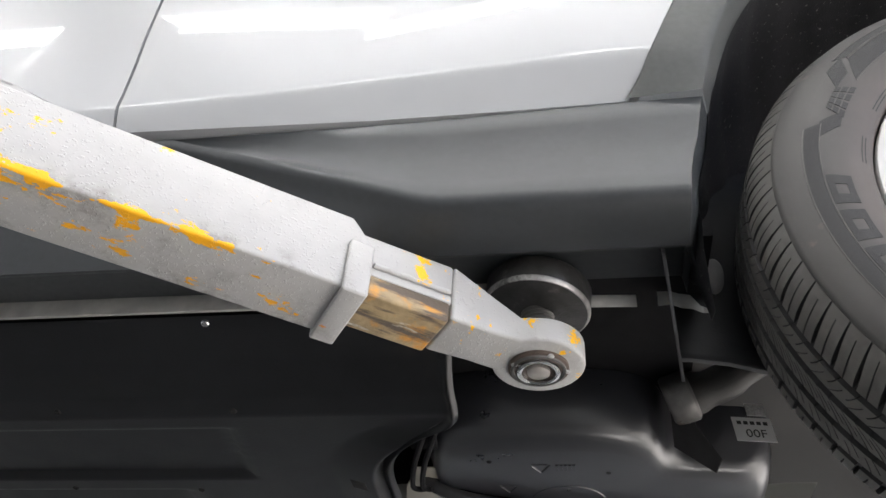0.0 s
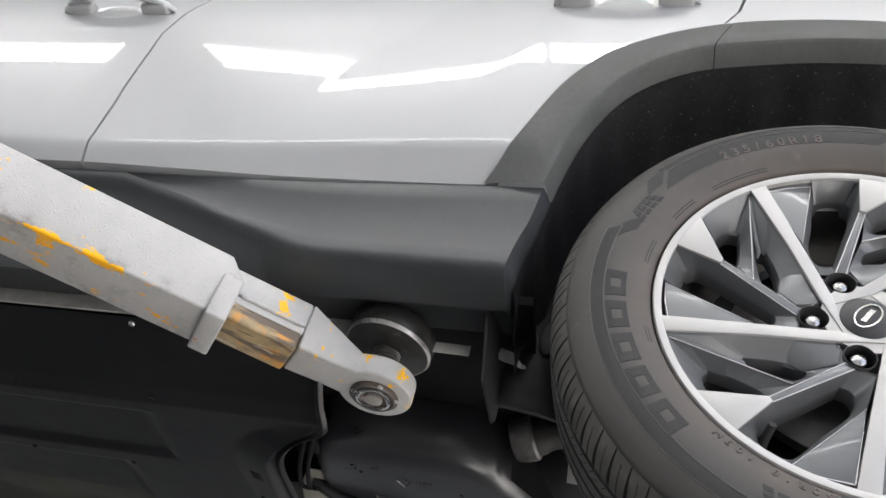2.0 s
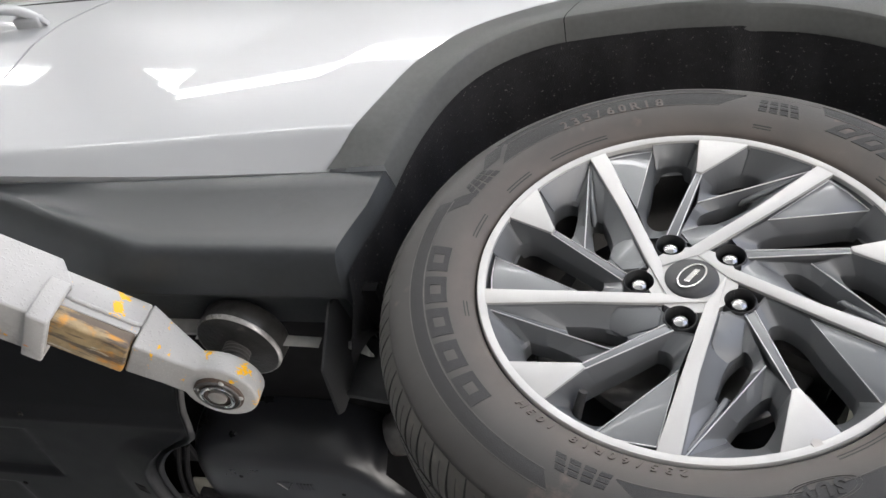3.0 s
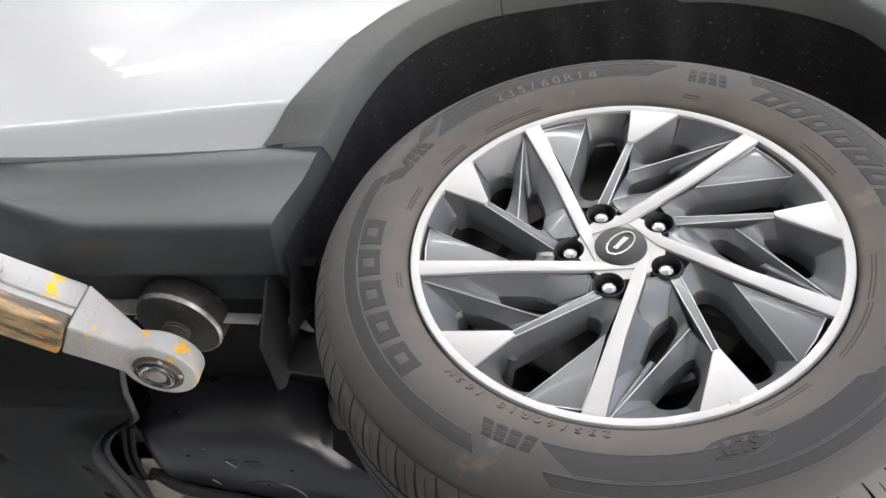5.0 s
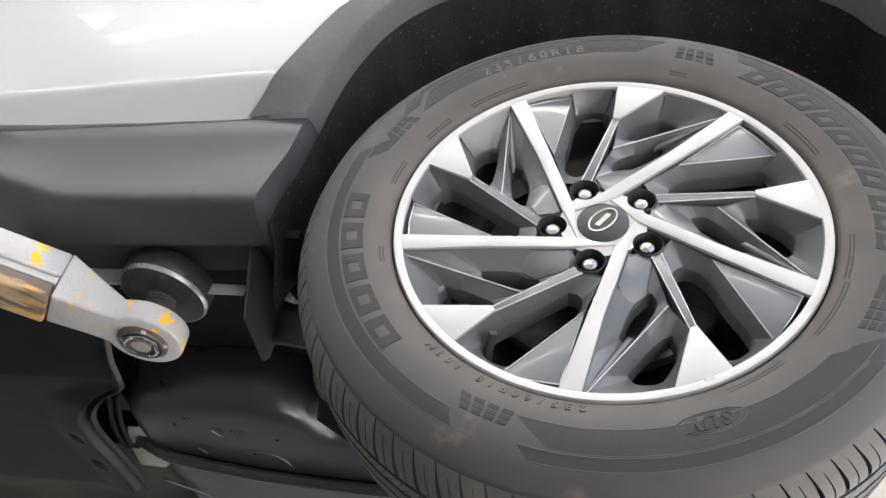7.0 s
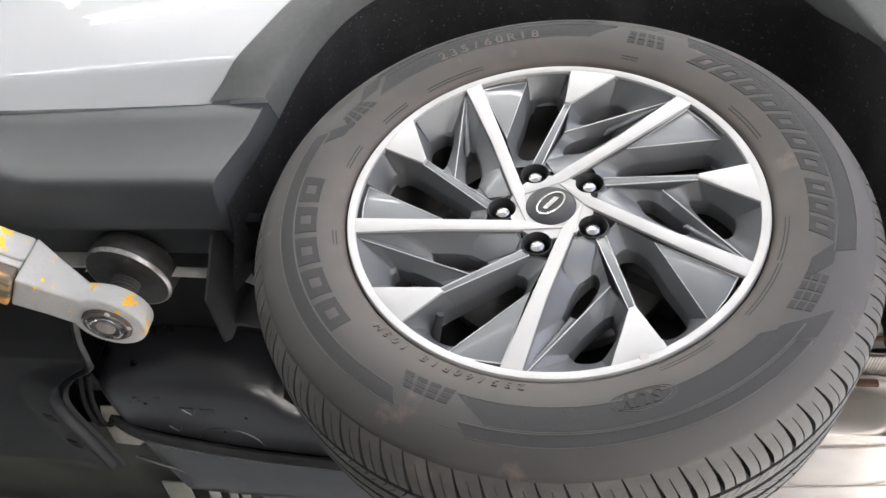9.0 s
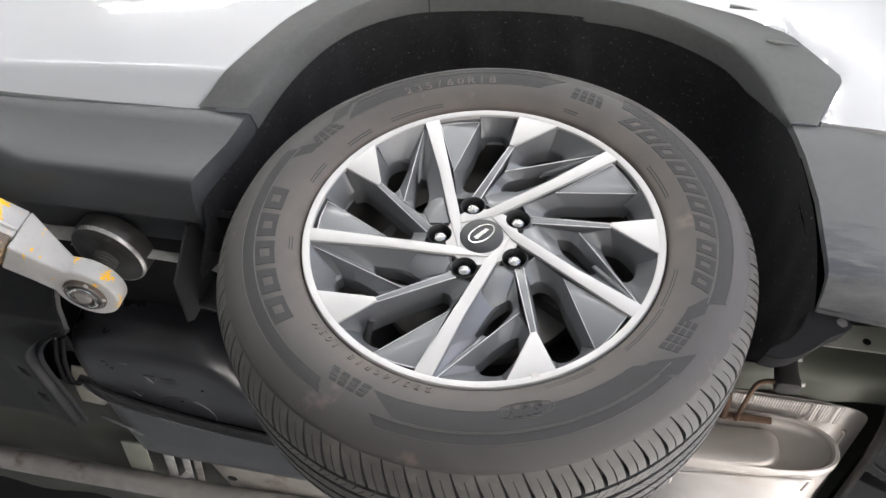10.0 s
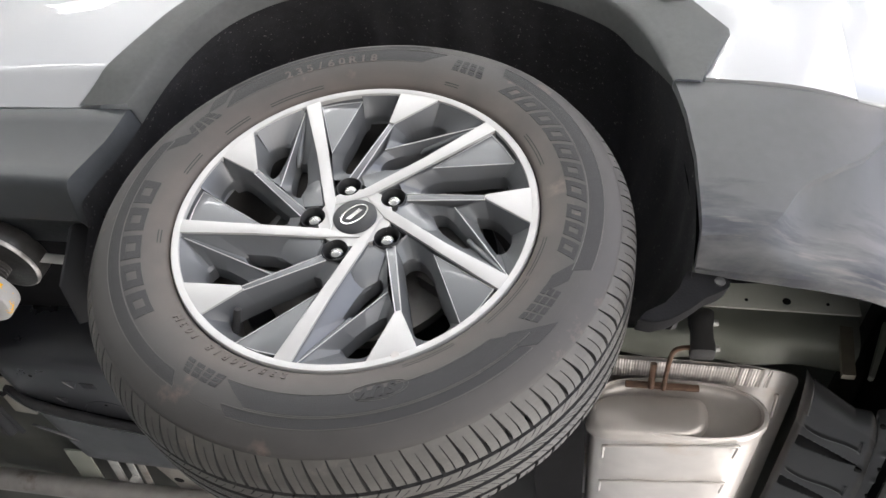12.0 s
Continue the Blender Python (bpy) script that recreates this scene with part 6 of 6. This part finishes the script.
def cabin():
    """Roof, far side, nose and tail as one closed skin over the floor."""
    bm = bmesh.new()
    rows = []
    for i in range(41):
        x = -3.55 + 4.32 * i / 40
        belt = interp(x, (-3.55, -2.6, -2.3, 0.7, 0.80), (2.62, 2.80, 2.86, 2.90, 2.80))
        roof = interp(x, (-3.55, -3.2, -2.35, -1.5, -0.9, 0.2, 0.6, 0.80), (2.66, 2.84, 2.92, 3.46, 3.52, 3.47, 3.15, 2.85))
        inset = 0.30 * max(0.0, (roof - belt) / 0.62)
        y0 = max(side_y(x, 2.86) + 0.018, 0.01)
        rows.append([(x, y0, belt - 0.01), (x, y0 + 0.02, belt + 0.02), (x, y0 + inset * 0.8, belt + (roof - belt) * 0.85), (x, y0 + inset + 0.1, roof - 0.02), (x, 0.6, roof), (x, 1.26, roof), (x, 1.86 - y0 - inset - 0.1, roof - 0.02),
                     (x, 1.86 - y0 - inset * 0.8, belt + (roof - belt) * 0.85), (x, 1.84 - y0, belt + 0.02), (x, 1.86 - y0, belt), (x, 1.90 - y0, 2.5), (x, 1.86 - y0, 2.2), (x, 1.80 - y0, 2.08)])
    grid(bm, rows)
    bmesh.ops.solidify(bm, geom=bm.faces[:], thickness=0.006)
    return bm


part("body_shell", cabin(), M_WHITE, car, "white roof and far side", at="world", smooth=50)
part("firewall", box(bmesh.new(), -3.3, -3.25, 0.06, 1.76, 2.0, 2.62), M_BLACK, car, at="world", smooth=0)
bm = bmesh.new()
rows = []
for i in range(25):
    x = -2.15 + 2.2 * i / 24
    y0 = side_y(x, 2.86) + 0.006
    rows.append([(x, y0 + 0.012 + 0.19 * k / 6 * 0.9, 2.865 + 0.035 * (x + 1.6) + 0.40 * k / 6) for k in range(7)])
shell(bm, rows, (0, 0.005, 0))
part("side_window", bm, M_GLASS, car, "dark tinted side window", at="world", smooth=60)
bm = bmesh.new()   # nearside front wing
rows = []
for i in range(15):
    x = -3.5 + (3.5 - 2.19) * i / 14
    rows.append([(x, side_y(x, z), z) for z in [2.30 + 0.06 * k for k in range(11)]])
shell(bm, rows, (0, 0.012, 0))
part("front_wing", bm, M_WHITE, car, at="world", smooth=50)

# ---------------------------------------------------------------- the lift
arm = thing("car_lift", (-0.604, 0.143, 2.0), "pale grey car lift with chipped yellow paint on its arm", "car lift", turn=35.0)


def tube_end(x0):
    """The outer box tube, open at its end, with slanted upper corners."""
    bm = bmesh.new()
    y0, y1, z0, z1, t = -0.0395, 0.0495, -0.0135, 0.080, 0.006
    ring_o = lambda x, zt: [(x, y0, z0), (x, y1, z0), (x, y1, zt), (x, y0, zt)]
    ring_i = lambda x, zt: [(x, y0 + t, z0 + t), (x, y1 - t, z0 + t), (x, y1 - t, zt - t), (x, y0 + t, zt - t)]
    grid(bm, [ring_o(x0, z1), ring_o(-0.90, z1), ring_o(-0.50, z1), ring_o(-0.253, z1), ring_o(-0.226, 0.050), ring_i(-0.226, 0.050), ring_i(-0.253, z1), ring_i(x0, z1)], True)
    bmesh.ops.recalc_face_normals(bm, faces=bm.faces[:])
    bmesh.ops.bevel(bm, geom=[e for e in bm.edges if e.calc_face_angle(0) > 0.4], offset=0.0035, segments=3, affect="EDGES", profile=0.5)
    return bm


part("outer_tube", tube_end(-1.52), M_LIFT, arm, smooth=50)
bm = bmesh.new()   # stiffening plate welded on top
pl = [(-1.52, -0.034, 0.079), (-0.60, -0.034, 0.079), (-0.565, -0.034, 0.0805), (-0.565, 0.044, 0.0805), (-0.60, 0.044, 0.079), (-1.52, 0.044, 0.079)]
prism(bm, pl, [(x, y, z + (0.013 if x < -0.57 else 0.004)) for x, y, z in pl])
bmesh.ops.bevel(bm, geom=bm.edges[:], offset=0.003, segments=2, affect="EDGES")
part("top_plate", bm, M_LIFT, arm, smooth=50)
bm = bmesh.new()
box(bm, -0.254, -0.226, -0.045, 0.055, -0.020, -0.0136, 0.003)
box(bm, -0.254, -0.226, -0.0455, -0.0396, -0.0205, 0.046, 0.003)
box(bm, -0.254, -0.226, 0.0497, 0.0555, -0.0205, 0.046, 0.003)
part("collar", bm, M_LIFT, arm, smooth=50)
bm = box(bmesh.new(), -0.50, -0.126, -0.0275, 0.0375, 0.0350, 0.0740, 0.004)
part("inner_tube", bm, M_LIFT, arm, smooth=50)
part("inner_tube", box(bmesh.new(), -0.50, -0.127, -0.0280, 0.0380, 0.0215, 0.0335, 0.002), M_LIFT, arm, smooth=50)
bm = box(bmesh.new(), -0.50, -0.128, -0.0285, 0.0385, -0.0035, 0.0225, 0.004)
part("inner_tube", bm, M_WORN, arm, "worn steel with orange paint left", smooth=50)
part("weld_bead", tube(bmesh.new(), [(-0.224, -0.0300 + 0.0015 * math.sin(k * 2.1), 0.0235 - 0.0005 * k + 0.0016 * math.sin(k * 3.3)) if k < 0 else (-0.220 + 0.0080 * k, -0.0295 + 0.001 * math.sin(k * 2.3), 0.0342 + 0.0012 * math.sin(k * 3.1)) for k in range(12)], 0.0030, 8), M_LIFT, arm, smooth=60)


def eye_end():
    """The forged end: a block that narrows into a round eye."""
    bm = bmesh.new()
    n = 28
    out = []
    # plan outline: straight block, waist, round eye
    for k in range(n + 1):
        t = radians(142 - 284 * k / n)
        out.append((0.053 * math.cos(t), 0.053 * math.sin(t)))
    neck = [(-0.075, -0.031), (-0.126, -0.029), (-0.126, 0.038), (-0.075, 0.033)]
    pts = out + neck
    def top(x):
        return interp(x, (-0.126, -0.122, -0.045, -0.032), (0.0750, 0.0740, 0.0355, 0.033))
    a = [(x, y, 0.001) for x, y in pts]
    b = [(x, y, top(x)) for x, y in pts]
    prism(bm, a, b)
    bmesh.ops.recalc_face_normals(bm, faces=bm.faces[:])
    bmesh.ops.triangulate(bm, faces=[f for f in bm.faces if len(f.verts) > 4])
    bmesh.ops.bevel(bm, geom=[e for e in bm.edges if e.calc_face_angle(0) > 0.9], offset=0.004, segments=3, affect="EDGES", profile=0.5)
    return bm


part("arm_eye", eye_end(), M_LIFT, arm, "pale grey forged eye", smooth=45)
M_GRIME = mat("oily_grime", (0.10, 0.075, 0.062), 0.55, 0.2, 0.3, 90, 0.3, 400, dirt=(0.55, 0.55, 0.53), dirt_at=0.60, dirt_scale=30)
part("washer", lathe(bmesh.new(), [(0.0001, -0.0035), (0.033, -0.0035), (0.0345, -0.0025), (0.0345, 0.003), (0.0001, 0.003)], 40, axis="z"), M_GRIME, arm, "grimy washer")
part("snap_ring", lathe(bmesh.new(), [(0.0185, -0.0035), (0.019, -0.0075), (0.0215, -0.0085), (0.0245, -0.0075), (0.025, -0.0035)], 40, axis="z"), M_CHROME, arm, "bright steel ring")
part("snap_ring", lathe(bmesh.new(), [(0.0275, -0.0035), (0.028, -0.0055), (0.0295, -0.0060), (0.031, -0.0055), (0.0315, -0.0035)], 40, axis="z"), M_STEEL, arm, "dark steel ring")
part("pin", lathe(bmesh.new(), [(0.0001, -0.0090), (0.011, -0.0088), (0.0128, -0.0075), (0.0130, 0.0), (0.0001, 0.0)], 32, axis="z"), mat("pin_steel", (0.36, 0.34, 0.32), 0.5, 0.6, 0.2, 60, 0.2, 300), arm, "worn steel pin")
for a, r in ((100, 0.031), (172, 0.030), (262, 0.032), (330, 0.031)):
    bm = bmesh.new()
    bmesh.ops.create_icosphere(bm, subdivisions=2, radius=0.0042)
    for v in bm.verts:
        v.co = Vector((v.co.x * (1 + 0.4 * noise.noise(v.co * 150)), v.co.y * 0.9, v.co.z * 0.55)) + Vector((r * math.cos(radians(a)), r * math.sin(radians(a)), -0.0035))
    part("paint_blob", bm, M_LIFT, arm, "grey paint blob", smooth=180)


def thread():
    bm = bmesh.new()
    n, turns, h = 20, 9, 0.0055
    rows = []
    for k in range(n * turns + 1):
        a = 2 * math.pi * k / n
        z = 0.030 + h * k / n
        c, s = math.cos(a), math.sin(a)
        rows.append([(0.0165 * c, 0.0165 * s, z), (0.0200 * c, 0.0200 * s, z + h * 0.35), (0.0200 * c, 0.0200 * s, z + h * 0.6), (0.0165 * c, 0.0165 * s, z + h * 0.95)])
    grid(bm, rows)
    return bm


part("pad_screw", thread(), M_STEEL, arm, "threaded steel screw", smooth=30)
pad = part("lift_pad", lathe(bmesh.new(), [(0.0001, 0.080), (0.025, 0.080), (0.030, 0.083), (0.058, 0.083), (0.0625, 0.085), (0.0640, 0.089), (0.0640, 0.117), (0.061, 0.1215), (0.0001, 0.1215)], 56, axis="z"), mat("black_pad_steel", (0.062, 0.061, 0.060), 0.36, 0.55, 0.35, 50, 0.3, 200, dirt=(0.16, 0.15, 0.14), dirt_at=0.62, dirt_scale=25), arm, "worn black steel lift pad", smooth=35)

pad.matrix_basis = Matrix.Translation((0, 0, 0.094)) @ Matrix.Rotation(radians(6), 4, Vector((0.574, 0.819, 0))) @ Matrix.Translation((0, 0, -0.100))
part("worn_rim", lathe(bmesh.new(), [(0.0600, 0.0843), (0.0622, 0.0842), (0.0646, 0.0882), (0.0644, 0.0905), (0.0636, 0.0900)], 56, axis="z"), mat("worn_edge_steel", (0.42, 0.41, 0.40), 0.42, 0.6, 0.5, 60, 0.3, 200, dirt=(0.10, 0.10, 0.10), dirt_at=0.52, dirt_scale=30), pad, "bright worn rim", smooth=40)

# the post that carries the arm, in the arm's own coordinates
for nm, b6 in (("column", (-1.95, -1.63, -0.16, 0.16, -2.0, 1.9)), ("base_plate", (-2.05, -1.50, -0.28, 0.28, -2.0, -1.98)), ("carriage", (-1.70, -1.45, -0.11, 0.12, -0.12, 0.40))):
    part(nm, box(bmesh.new(), *b6, 0.008), M_LIFT, arm)
